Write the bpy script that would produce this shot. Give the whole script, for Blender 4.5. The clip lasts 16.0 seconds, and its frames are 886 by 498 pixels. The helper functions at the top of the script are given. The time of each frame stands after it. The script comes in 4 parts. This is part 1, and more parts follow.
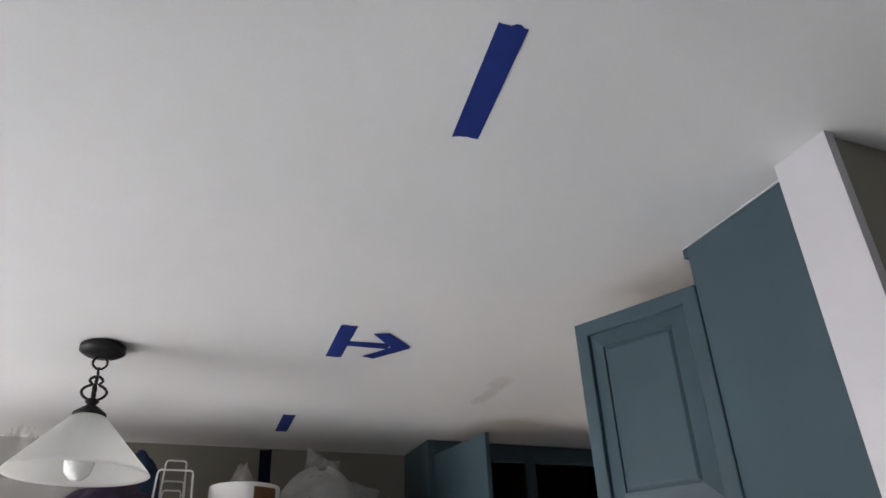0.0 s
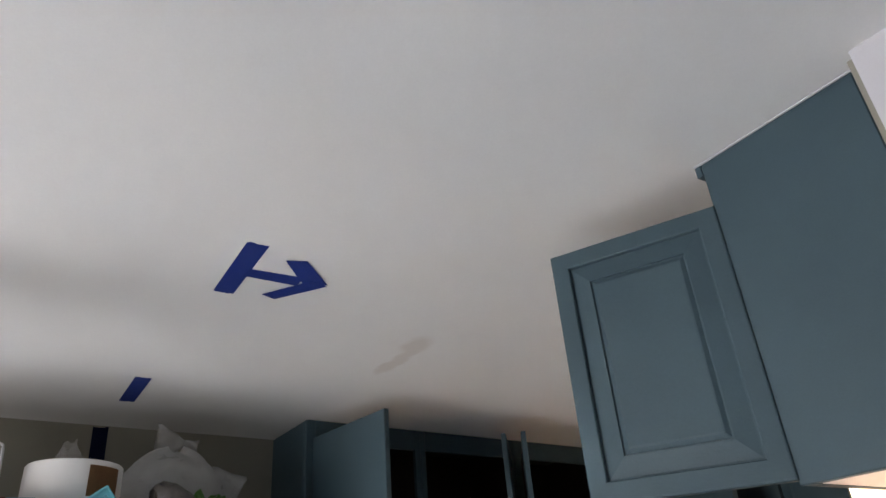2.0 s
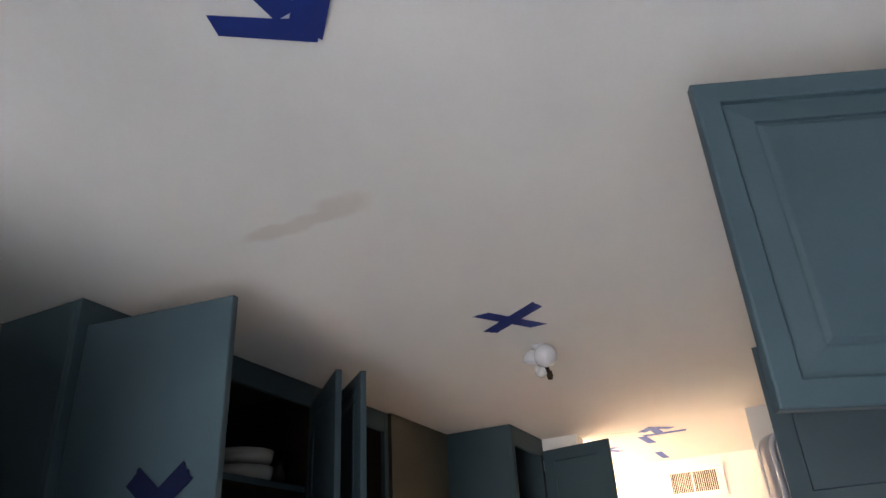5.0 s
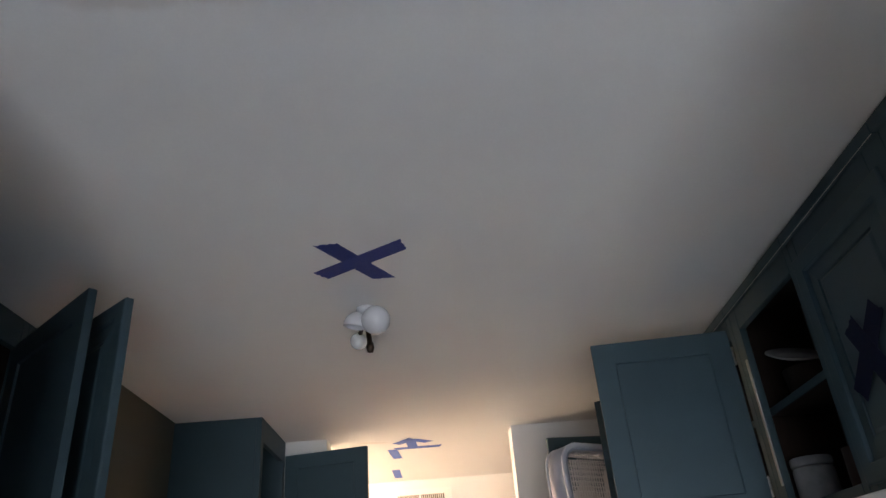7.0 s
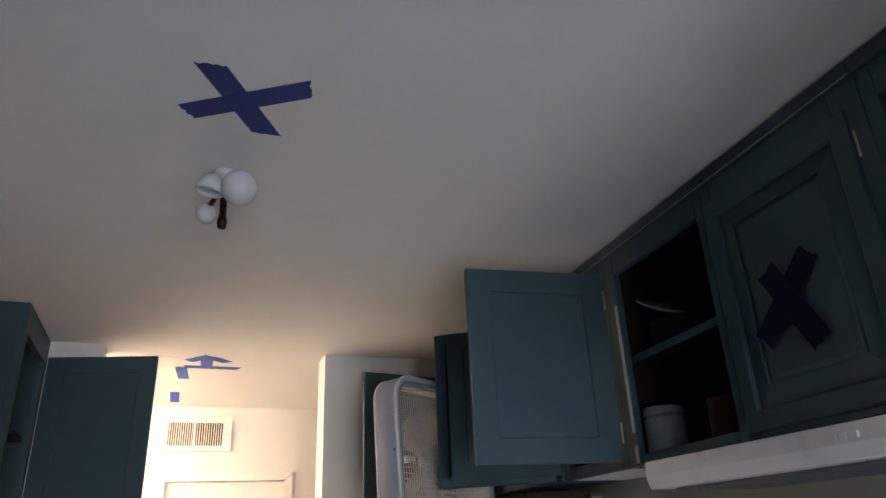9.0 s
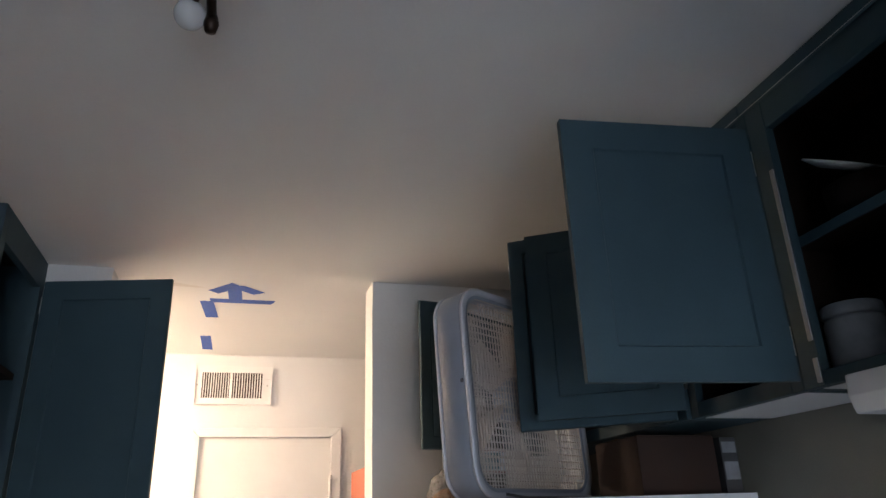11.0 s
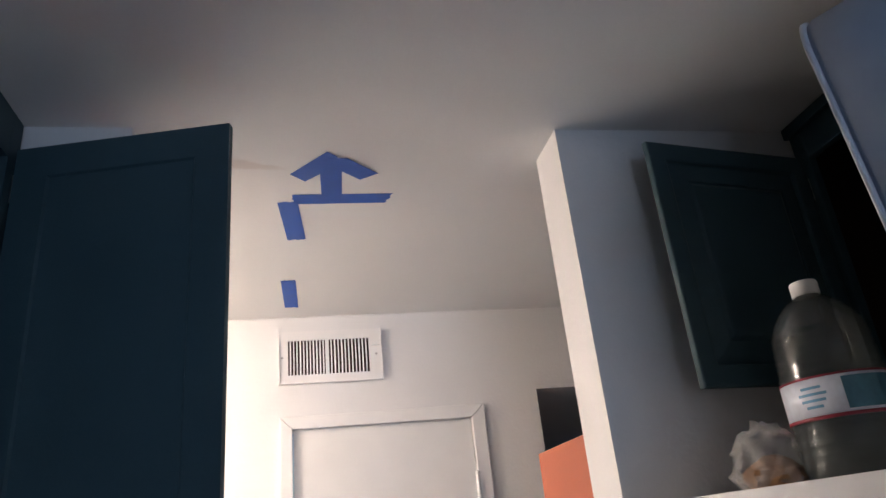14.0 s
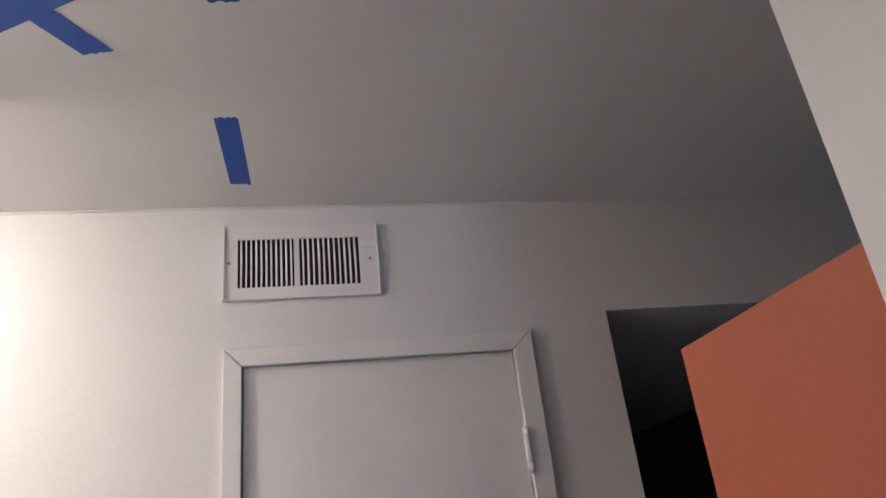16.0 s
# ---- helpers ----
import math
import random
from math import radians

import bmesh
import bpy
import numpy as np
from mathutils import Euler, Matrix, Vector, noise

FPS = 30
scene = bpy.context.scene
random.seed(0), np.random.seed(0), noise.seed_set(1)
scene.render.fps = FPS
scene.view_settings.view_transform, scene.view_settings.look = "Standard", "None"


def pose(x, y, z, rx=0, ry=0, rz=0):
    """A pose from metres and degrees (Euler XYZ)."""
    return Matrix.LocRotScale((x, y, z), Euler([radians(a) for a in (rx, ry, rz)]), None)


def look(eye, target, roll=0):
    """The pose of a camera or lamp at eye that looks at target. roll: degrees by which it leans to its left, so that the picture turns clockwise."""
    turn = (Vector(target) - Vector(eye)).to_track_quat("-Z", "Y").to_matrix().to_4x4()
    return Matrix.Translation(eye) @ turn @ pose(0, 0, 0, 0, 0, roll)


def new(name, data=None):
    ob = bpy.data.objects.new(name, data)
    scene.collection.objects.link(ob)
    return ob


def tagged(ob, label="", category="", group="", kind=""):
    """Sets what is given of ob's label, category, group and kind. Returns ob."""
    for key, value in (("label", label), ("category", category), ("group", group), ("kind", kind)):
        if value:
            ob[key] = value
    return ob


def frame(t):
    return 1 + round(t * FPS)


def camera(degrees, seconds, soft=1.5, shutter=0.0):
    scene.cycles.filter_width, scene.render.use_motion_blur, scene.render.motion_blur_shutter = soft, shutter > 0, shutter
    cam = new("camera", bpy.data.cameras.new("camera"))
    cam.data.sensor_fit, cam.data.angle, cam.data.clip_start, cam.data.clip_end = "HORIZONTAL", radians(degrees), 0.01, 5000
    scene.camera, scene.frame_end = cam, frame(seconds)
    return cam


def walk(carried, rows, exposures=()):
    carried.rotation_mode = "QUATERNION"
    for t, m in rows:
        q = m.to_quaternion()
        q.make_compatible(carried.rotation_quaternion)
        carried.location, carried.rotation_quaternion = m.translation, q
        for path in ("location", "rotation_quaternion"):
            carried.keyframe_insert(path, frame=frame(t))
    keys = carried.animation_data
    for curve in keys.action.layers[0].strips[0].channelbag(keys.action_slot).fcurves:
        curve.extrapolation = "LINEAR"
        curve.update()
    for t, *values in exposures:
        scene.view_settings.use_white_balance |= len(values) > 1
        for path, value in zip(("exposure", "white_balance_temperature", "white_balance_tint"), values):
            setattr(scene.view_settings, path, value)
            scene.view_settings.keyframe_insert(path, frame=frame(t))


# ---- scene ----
cam = camera(65.1, 16.0)
EXPOSURES = [
    (0, 1.45, 8700, 20), (3.2, 1.6, 8700, 20), (5.5, 1.45, 8200, 20), (7.0, 1.12, 7550, 17), (9.5, 1.05, 7250, 15),
    (12.5, 0.28, 6100, 14), (14.0, 0.1, 5650, 14), (15.0, -0.35, 5400, 13), (15.5, -0.95, 5250, 14), (16, -1.02, 5350, 15),
]
WINDOW_WATTS = 45
SUN_STRENGTH = 4.2
HALL_EMIT = 185
PATH = [
    (0, (2.052, -1.73, 1.718), (0.432, -1.06, 2.682), -2.4),
    (0.5, (1.924, -1.753, 1.713), (0.33, -1.003, 2.661), -0.8),
    (1, (1.807, -1.806, 1.726), (0.307, -0.865, 2.657), -2.5),
    (1.5, (1.687, -1.782, 1.718), (0.214, -0.824, 2.672), -3.2),
    (2, (1.568, -1.747, 1.721), (0.17, -0.692, 2.687), -4.8),
    (2.5, (1.396, -1.774, 1.725), (0.12, -0.572, 2.688), -5.2),
    (3, (1.255, -1.809, 1.717), (-0.03, -0.591, 2.648), -4.9),
    (3.2, (1.194, -1.797, 1.713), (-0.085, -0.555, 2.62), -4.8),
    (5.3, (0.643, -1.662, 1.711), (-0.036, -0.029, 2.646), -2.2),
    (5.5, (0.589, -1.611, 1.709), (-0.046, 0.019, 2.678), -1.1),
    (6, (0.434, -1.494, 1.716), (0.078, 0.248, 2.632), -2.8),
    (6.5, (0.281, -1.422, 1.732), (0.209, 0.369, 2.62), -5.6),
    (7, (0.225, -1.309, 1.72), (0.289, 0.457, 2.655), -4.7),
    (7.5, (0.171, -1.181, 1.727), (0.39, 0.586, 2.639), -3.0),
    (8, (0.082, -1.12, 1.725), (0.604, 0.575, 2.65), -4.1),
    (8.5, (0.03, -1.043, 1.728), (0.687, 0.628, 2.609), -3.5),
    (9, (0.027, -0.977, 1.71), (0.7, 0.734, 2.498), -2.6),
    (9.5, (0.077, -0.854, 1.707), (0.637, 0.906, 2.476), -2.3),
    (9.7, (0.089, -0.813, 1.702), (0.628, 0.96, 2.455), -2.3),
    (11.8, (0.162, -0.16, 1.681), (0.72, 1.627, 2.384), -2.2),
    (12, (0.146, -0.086, 1.684), (0.716, 1.704, 2.368), -3.3),
    (12.5, (0.117, 0.072, 1.69), (0.639, 1.876, 2.378), -4.1),
    (13, (0.156, 0.247, 1.685), (0.475, 2.072, 2.439), -2.7),
    (13.5, (0.128, 0.421, 1.681), (0.43, 2.245, 2.444), -3.0),
    (14, (0.069, 0.605, 1.698), (0.454, 2.411, 2.467), -6.0),
    (14.5, (0.08, 0.8, 1.688), (0.428, 2.61, 2.464), -5.3),
    (15, (0.131, 1.0, 1.687), (0.45, 2.806, 2.484), -4.7),
    (15.5, (0.129, 1.22, 1.681), (0.562, 2.986, 2.513), -7.1),
    (16, (0.151, 1.446, 1.672), (0.536, 3.242, 2.464), -6.8),
]
walk(cam, [(t, look(e, g, r)) for t, e, g, r in PATH], EXPOSURES)

# ---- world and light ----
world = bpy.data.worlds.new("world")
scene.world = world
world.use_nodes = True
wn = world.node_tree.nodes
sky = wn.new("ShaderNodeTexSky")
sky.sky_type, sky.sun_disc = "NISHITA", False
sky.sun_elevation, sky.sun_rotation = radians(26), radians(173)
world.node_tree.links.new(sky.outputs["Color"], wn["Background"].inputs["Color"])
wn["Background"].inputs["Strength"].default_value = 0.06


def area_lamp(name, eye, target, sx, sy, watts, colour):
    data = bpy.data.lights.new(name, "AREA")
    data.shape, data.size, data.size_y, data.energy, data.color = "RECTANGLE", sx, sy, watts, colour
    ob = new(name, data)
    ob.matrix_world = look(eye, target)
    return ob


# daylight through the dining window in the south wall
area_lamp("window_daylight", (0.25, -5.4, 1.05), (0.25, -3.4, 1.05), 2.3, 1.8, WINDOW_WATTS, (0.68, 0.82, 1.0))

# low sun through the same window, falling on the dining floor
sun = bpy.data.lights.new("sun", "SUN")
sun.energy, sun.angle, sun.color = SUN_STRENGTH, radians(0.6), (1.0, 0.985, 0.97)
new("sun", sun).matrix_world = look((0.73, -9.0, 4.21), (0.25, -5.0, 2.244))

# ---- helpers of this scene ----


def material(name, base, rough=0.6, metal=0.0, vary=0.12, scale=9.0, grain=0.0, grain_scale=260.0, bump=0.0, bump_scale=120.0, spec=0.5, emit=None, alpha=None, trans=0.0, stretch=None):
    """A painted or raw surface: colour varied at two scales, roughness varied, fine relief."""
    mat = bpy.data.materials.new(name)
    mat.use_nodes = True
    nt = mat.node_tree
    n, l = nt.nodes, nt.links
    b = n["Principled BSDF"]
    b.inputs["Metallic"].default_value = metal
    b.inputs["Specular IOR Level"].default_value = spec
    co = n.new("ShaderNodeTexCoord")
    src = co.outputs["Object"]
    if stretch:
        mp = n.new("ShaderNodeMapping")
        mp.inputs["Scale"].default_value = stretch
        l.new(src, mp.inputs["Vector"])
        src = mp.outputs["Vector"]
    n1 = n.new("ShaderNodeTexNoise")
    n1.inputs["Scale"].default_value, n1.inputs["Detail"].default_value = scale, 6
    n2 = n.new("ShaderNodeTexNoise")
    n2.inputs["Scale"].default_value, n2.inputs["Detail"].default_value = grain_scale, 3
    l.new(src, n1.inputs["Vector"])
    l.new(src, n2.inputs["Vector"])
    mr = n.new("ShaderNodeMapRange")
    mr.inputs["From Min"].default_value, mr.inputs["From Max"].default_value = 0.3, 0.7
    mr.inputs["To Min"].default_value, mr.inputs["To Max"].default_value = 1 - vary, 1 + vary
    l.new(n1.outputs["Fac"], mr.inputs["Value"])
    mr2 = n.new("ShaderNodeMapRange")
    mr2.inputs["From Min"].default_value, mr2.inputs["From Max"].default_value = 0.3, 0.7
    mr2.inputs["To Min"].default_value, mr2.inputs["To Max"].default_value = 1 - grain, 1 + grain
    l.new(n2.outputs["Fac"], mr2.inputs["Value"])
    mul = n.new("ShaderNodeMath")
    mul.operation = "MULTIPLY"
    l.new(mr.outputs["Result"], mul.inputs[0])
    l.new(mr2.outputs["Result"], mul.inputs[1])
    sc = n.new("ShaderNodeVectorMath")
    sc.operation = "SCALE"
    sc.inputs[0].default_value = base
    l.new(mul.outputs["Value"], sc.inputs["Scale"])
    l.new(sc.outputs["Vector"], b.inputs["Base Color"])
    rr = n.new("ShaderNodeMapRange")
    rr.inputs["To Min"].default_value, rr.inputs["To Max"].default_value = max(0.02, rough - 0.1), min(1, rough + 0.1)
    l.new(n1.outputs["Fac"], rr.inputs["Value"])
    l.new(rr.outputs["Result"], b.inputs["Roughness"])
    if bump:
        n3 = n.new("ShaderNodeTexNoise")
        n3.inputs["Scale"].default_value, n3.inputs["Detail"].default_value = bump_scale, 4
        l.new(src, n3.inputs["Vector"])
        bp = n.new("ShaderNodeBump")
        bp.inputs["Strength"].default_value, bp.inputs["Distance"].default_value = bump, 0.002
        l.new(n3.outputs["Fac"], bp.inputs["Height"])
        l.new(bp.outputs["Normal"], b.inputs["Normal"])
    if emit:
        b.inputs["Emission Color"].default_value = (*emit[:3], 1)
        b.inputs["Emission Strength"].default_value = emit[3]
    if alpha is not None:
        b.inputs["Alpha"].default_value = alpha
    if trans:
        b.inputs["Transmission Weight"].default_value = trans
    return mat


def box(bm, x0, x1, y0, y1, z0, z1):
    vs = [bm.verts.new(p) for p in ((x0, y0, z0), (x1, y0, z0), (x1, y1, z0), (x0, y1, z0), (x0, y0, z1), (x1, y0, z1), (x1, y1, z1), (x0, y1, z1))]
    return [bm.faces.new([vs[i] for i in f]) for f in ((3, 2, 1, 0), (4, 5, 6, 7), (0, 1, 5, 4), (1, 2, 6, 5), (2, 3, 7, 6), (3, 0, 4, 7))]


def soften(bm, r=0.003, seg=2):
    edges = [e for e in bm.edges if len(e.link_faces) == 2 and e.calc_face_angle(0) > 0.6]
    bmesh.ops.bevel(bm, geom=edges, offset=r, segments=seg, affect="EDGES", profile=0.6)
    return bm


def boxes(*dims, r=0.0):
    bm = bmesh.new()
    for d in dims:
        b2 = bmesh.new()
        box(b2, *d)
        if r:
            soften(b2, r)
        me = bpy.data.meshes.new("t")
        b2.to_mesh(me)
        b2.free()
        bm.from_mesh(me)
        bpy.data.meshes.remove(me)
    return bm


def lathe(profile, seg=32, cx=0.0, cy=0.0):
    """A turned shape from (radius, z) pairs."""
    bm = bmesh.new()
    rings = []
    for r, z in profile:
        if r < 1e-5:
            rings.append([bm.verts.new((cx, cy, z))])
        else:
            rings.append([bm.verts.new((cx + r * math.cos(a * math.tau / seg), cy + r * math.sin(a * math.tau / seg), z)) for a in range(seg)])
    for a, b in zip(rings, rings[1:]):
        for i in range(seg):
            j = (i + 1) % seg
            if len(a) == 1 and len(b) > 1:
                bm.faces.new((a[0], b[j], b[i]))
            elif len(b) == 1 and len(a) > 1:
                bm.faces.new((a[i], a[j], b[0]))
            elif len(a) > 1:
                bm.faces.new((a[i], a[j], b[j], b[i]))
    bmesh.ops.recalc_face_normals(bm, faces=bm.faces[:])
    return bm


def rod(points, radius, seg=8, closed=False, bm=None):
    """A tube along points."""
    bm = bm or bmesh.new()
    pts = [Vector(p) for p in points]
    n = len(pts)
    rings = []
    for i, p in enumerate(pts):
        d = (pts[(i + 1) % n] - pts[i - 1]) if closed else (pts[min(i + 1, n - 1)] - pts[max(i - 1, 0)])
        d.normalize()
        up = Vector((0, 0, 1)) if abs(d.z) < 0.9 else Vector((1, 0, 0))
        s = d.cross(up).normalized()
        u = s.cross(d)
        rings.append([bm.verts.new(p + radius * (math.cos(k * math.tau / seg) * s + math.sin(k * math.tau / seg) * u)) for k in range(seg)])
    for i in range(n if closed else n - 1):
        a, b = rings[i], rings[(i + 1) % n]
        for k in range(seg):
            j = (k + 1) % seg
            bm.faces.new((a[k], a[j], b[j], b[k]))
    if not closed:
        bm.faces.new(rings[0])
        bm.faces.new(rings[-1][::-1])
    bmesh.ops.recalc_face_normals(bm, faces=bm.faces[:])
    return bm


def prism(poly, z0, z1):
    """A flat outline given thickness."""
    bm = bmesh.new()
    lo = [bm.verts.new((x, y, z0)) for x, y in poly]
    hi = [bm.verts.new((x, y, z1)) for x, y in poly]
    bm.faces.new(lo[::-1])
    bm.faces.new(hi)
    for i in range(len(poly)):
        j = (i + 1) % len(poly)
        bm.faces.new((lo[i], lo[j], hi[j], hi[i]))
    bmesh.ops.recalc_face_normals(bm, faces=bm.faces[:])
    return bm


def mesh_of(name, bm, mat, smooth=False):
    me = bpy.data.meshes.new(name)
    bm.to_mesh(me)
    bm.free()
    me.materials.append(mat)
    if smooth:
        for p in me.polygons:
            p.use_smooth = True
    return me


def part(name, bm, mat, parent, label="", smooth=False, m=None):
    ob = new(name, mesh_of(name, bm, mat, smooth))
    ob.parent = parent
    if m is not None:
        ob.matrix_basis = m
    if label:
        ob["label"] = label
    return ob


def thing(name, label, category, m=None, group="", kind=""):
    ob = new(name)
    ob.empty_display_size = 0.1
    if m is not None:
        ob.matrix_basis = m
    return tagged(ob, label, category, group, kind)


def solid(name, bm, mat, label, category, m=None, smooth=False, group="", kind=""):
    ob = new(name, mesh_of(name, bm, mat, smooth))
    if m is not None:
        ob.matrix_basis = m
    return tagged(ob, label, category, group, kind)


# ---- materials ----
CABINET = material("cabinet_blue_paint", (0.043, 0.079, 0.098), 0.5, spec=0.2, vary=0.07, scale=5, grain=0.03, bump=0.12, bump_scale=220)
OLIVE = material("olive_wall_paint", (0.25, 0.24, 0.205), 0.8, vary=0.05, scale=3, grain=0.03, bump=0.25, bump_scale=180)
WHITEWALL = material("white_wall_paint", (0.72, 0.715, 0.71), 0.45, vary=0.03, scale=3, grain=0.015, bump=0.32, bump_scale=95)
# white paint with the end wall's weaker light put into its colour
ENDWALL = material("dimmed_white_wall_paint", (0.54, 0.54, 0.58), 0.6, vary=0.03, scale=3, grain=0.015, bump=0.22, bump_scale=120)
TRIM = material("white_gloss_trim", (0.76, 0.75, 0.74), 0.35, vary=0.03, scale=12, bump=0.1, bump_scale=90)
DOORPAINT = material("white_door_paint", (0.72, 0.71, 0.69), 0.4, vary=0.035, scale=6, grain=0.01, bump=0.08, bump_scale=60)
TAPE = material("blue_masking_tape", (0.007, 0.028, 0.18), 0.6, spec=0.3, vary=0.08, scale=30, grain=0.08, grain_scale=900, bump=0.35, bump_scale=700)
# same tape as TAPE, with the hall lamp's brightness painted into a paler blue
HALLTAPE = material("lamplit_blue_masking_tape", (0.025, 0.085, 0.38), 0.6, spec=0.3, vary=0.12, scale=25, grain=0.08, grain_scale=900, bump=0.35, bump_scale=700)
# blue tape on upright faces, their shade painted in as near-black navy
SHADETAPE = material("shaded_blue_tape", (0.004, 0.008, 0.032), 0.7, spec=0.1, vary=0.1, scale=30, bump=0.3, bump_scale=700)
DARKIRON = material("black_iron", (0.012, 0.012, 0.014), 0.5, metal=0.4, vary=0.2, scale=60, bump=0.2)
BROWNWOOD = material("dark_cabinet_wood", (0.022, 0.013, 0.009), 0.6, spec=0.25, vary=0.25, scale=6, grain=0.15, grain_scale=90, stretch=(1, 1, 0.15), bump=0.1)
BRONZE = material("dark_bronze", (0.03, 0.018, 0.012), 0.4, metal=0.7, vary=0.2, scale=50)
FROST = material("frosted_glass", (0.80, 0.80, 0.78), 0.35, vary=0.03, scale=20, spec=0.4)
fn, fl = FROST.node_tree.nodes, FROST.node_tree.links
tb = fn.new("ShaderNodeBsdfTranslucent")
tb.inputs["Color"].default_value = (0.85, 0.85, 0.83, 1)
ms = fn.new("ShaderNodeMixShader")
ms.inputs["Fac"].default_value = 0.72
fl.new(fn["Principled BSDF"].outputs["BSDF"], ms.inputs[1])
fl.new(tb.outputs["BSDF"], ms.inputs[2])
fl.new(ms.outputs["Shader"], fn["Material Output"].inputs["Surface"])
GLOBE = material("white_opal_glass", (0.58, 0.59, 0.62), 0.12, vary=0.02, scale=20)
SMOKEGLOBE = material("clear_bulb_glass", (0.75, 0.78, 0.8), 0.08, vary=0.02, alpha=0.45)
BULB = material("white_bulb_glass", (0.85, 0.85, 0.83), 0.2, vary=0.02)
LIT = material("lit_bulb", (0.9, 0.88, 0.8), 0.3, vary=0.0, emit=(1.0, 0.78, 0.56, HALL_EMIT))
FRIDGE = material("white_fridge_enamel", (0.74, 0.75, 0.77), 0.3, vary=0.03, scale=8, bump=0.12, bump_scale=420)
GASKET = material("grey_gasket", (0.12, 0.12, 0.13), 0.7)
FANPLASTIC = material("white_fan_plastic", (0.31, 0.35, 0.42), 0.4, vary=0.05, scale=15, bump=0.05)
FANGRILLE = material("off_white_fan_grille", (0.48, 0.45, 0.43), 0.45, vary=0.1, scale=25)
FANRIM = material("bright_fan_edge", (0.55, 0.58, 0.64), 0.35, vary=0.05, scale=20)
BAREWOOD = material("bare_pale_wood_edge", (0.40, 0.40, 0.40), 0.7, vary=0.2, scale=25, stretch=(1, 1, 0.2))
SALMON = material("salmon_paint", (0.37, 0.086, 0.030), 0.6, vary=0.06, scale=4, grain=0.03, bump=0.15)
DARKCARD = material("dark_brown_carton", (0.032, 0.013, 0.007), 0.8, vary=0.15, scale=14)
PACK = material("dull_striped_wrap", (0.05, 0.05, 0.053), 0.6, vary=0.15, scale=20)
CARD = material("brown_cardboard", (0.30, 0.15, 0.07), 0.8, vary=0.12, scale=14, grain=0.06)
# floor out of view: pale and bluish to throw cool fill light upward
FLOOR = material("pale_blue_bounce_floor", (0.39, 0.49, 0.62), 0.5, vary=0.1, scale=3)
DIMFLOOR = material("dark_grey_bounce_cut", (0.15, 0.15, 0.155), 0.5, vary=0.15, scale=4, grain=0.06)
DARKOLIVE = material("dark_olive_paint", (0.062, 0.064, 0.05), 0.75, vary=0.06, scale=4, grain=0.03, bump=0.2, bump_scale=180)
DUCT = material("dark_duct", (0.045, 0.024, 0.019), 0.9)
STEEL = material("worn_steel", (0.45, 0.45, 0.44), 0.3, metal=1.0, vary=0.15, scale=40)
DARKSTEEL = material("tarnished_steel", (0.16, 0.15, 0.15), 0.22, metal=1.0, vary=0.3, scale=30)
CLEAR = material("clear_plastic", (0.10, 0.11, 0.11), 0.05, vary=0.05, scale=30, spec=1.0)
cn, cl = CLEAR.node_tree.nodes, CLEAR.node_tree.links
ct = cn.new("ShaderNodeBsdfTransparent")
ct.inputs["Color"].default_value = (0.93, 0.96, 0.95, 1)
cm = cn.new("ShaderNodeMixShader")
cm.inputs["Fac"].default_value = 0.36
cl.new(ct.outputs["BSDF"], cm.inputs[1])
cl.new(cn["Principled BSDF"].outputs["BSDF"], cm.inputs[2])
cl.new(cm.outputs["Shader"], cn["Material Output"].inputs["Surface"])
FILM = material("thin_white_bag_film", (0.75, 0.76, 0.77), 0.3, vary=0.06, scale=20, alpha=0.42, bump=0.6, bump_scale=40)
CLEARFILM = material("clear_bag_film", (0.8, 0.8, 0.8), 0.12, vary=0.05, alpha=0.30, bump=0.3, bump_scale=45)
GREENFILM = material("green_bag_film", (0.05, 0.20, 0.03), 0.3, vary=0.15, scale=18, alpha=0.85, bump=0.6, bump_scale=40)
LAVENDER = material("lavender_bag_film", (0.55, 0.50, 0.62), 0.3, vary=0.1, scale=20, alpha=0.8, bump=0.6, bump_scale=40)
PURPLE = material("dark_purple_cloth", (0.03, 0.015, 0.04), 0.9, vary=0.2, scale=30)
NAVYBAG = material("navy_cloth", (0.015, 0.04, 0.09), 0.9, vary=0.2, scale=25)
TEALPLASTIC = material("turquoise_plastic", (0.10, 0.42, 0.50), 0.4, vary=0.05, scale=12)
WHITEPLASTIC = material("white_plastic", (0.78, 0.78, 0.78), 0.35, vary=0.03)
REDPLASTIC = material("red_plastic", (0.35, 0.02, 0.03), 0.4, vary=0.06)
REDCARD = material("red_printed_card", (0.24, 0.05, 0.04), 0.6, vary=0.3, scale=35)
TANCARD = material("tan_printed_card", (0.50, 0.30, 0.12), 0.6, vary=0.25, scale=60)
BLUECARD = material("blue_printed_card", (0.13, 0.30, 0.48), 0.6, vary=0.25, scale=40)
LABELPAPER = material("white_label_paper", (0.62, 0.68, 0.78), 0.4, vary=0.1, scale=60)
DULLPAPER = material("dull_grey_paper", (0.22, 0.23, 0.25), 0.7, vary=0.15, scale=40)
TEALPRINT = material("teal_label_print", (0.05, 0.16, 0.22), 0.4, vary=0.2, scale=50)
LABELRED = material("dark_red_label", (0.22, 0.02, 0.04), 0.4)
COOKIE = material("baked_crumb", (0.35, 0.19, 0.09), 0.9, vary=0.25, scale=50)
CROCKERY = material("white_crockery", (0.42, 0.42, 0.42), 0.15, vary=0.02)
SCREEN = material("window_pane_glass", (0.9, 0.95, 1.0), 0.03, trans=1.0, vary=0.0)


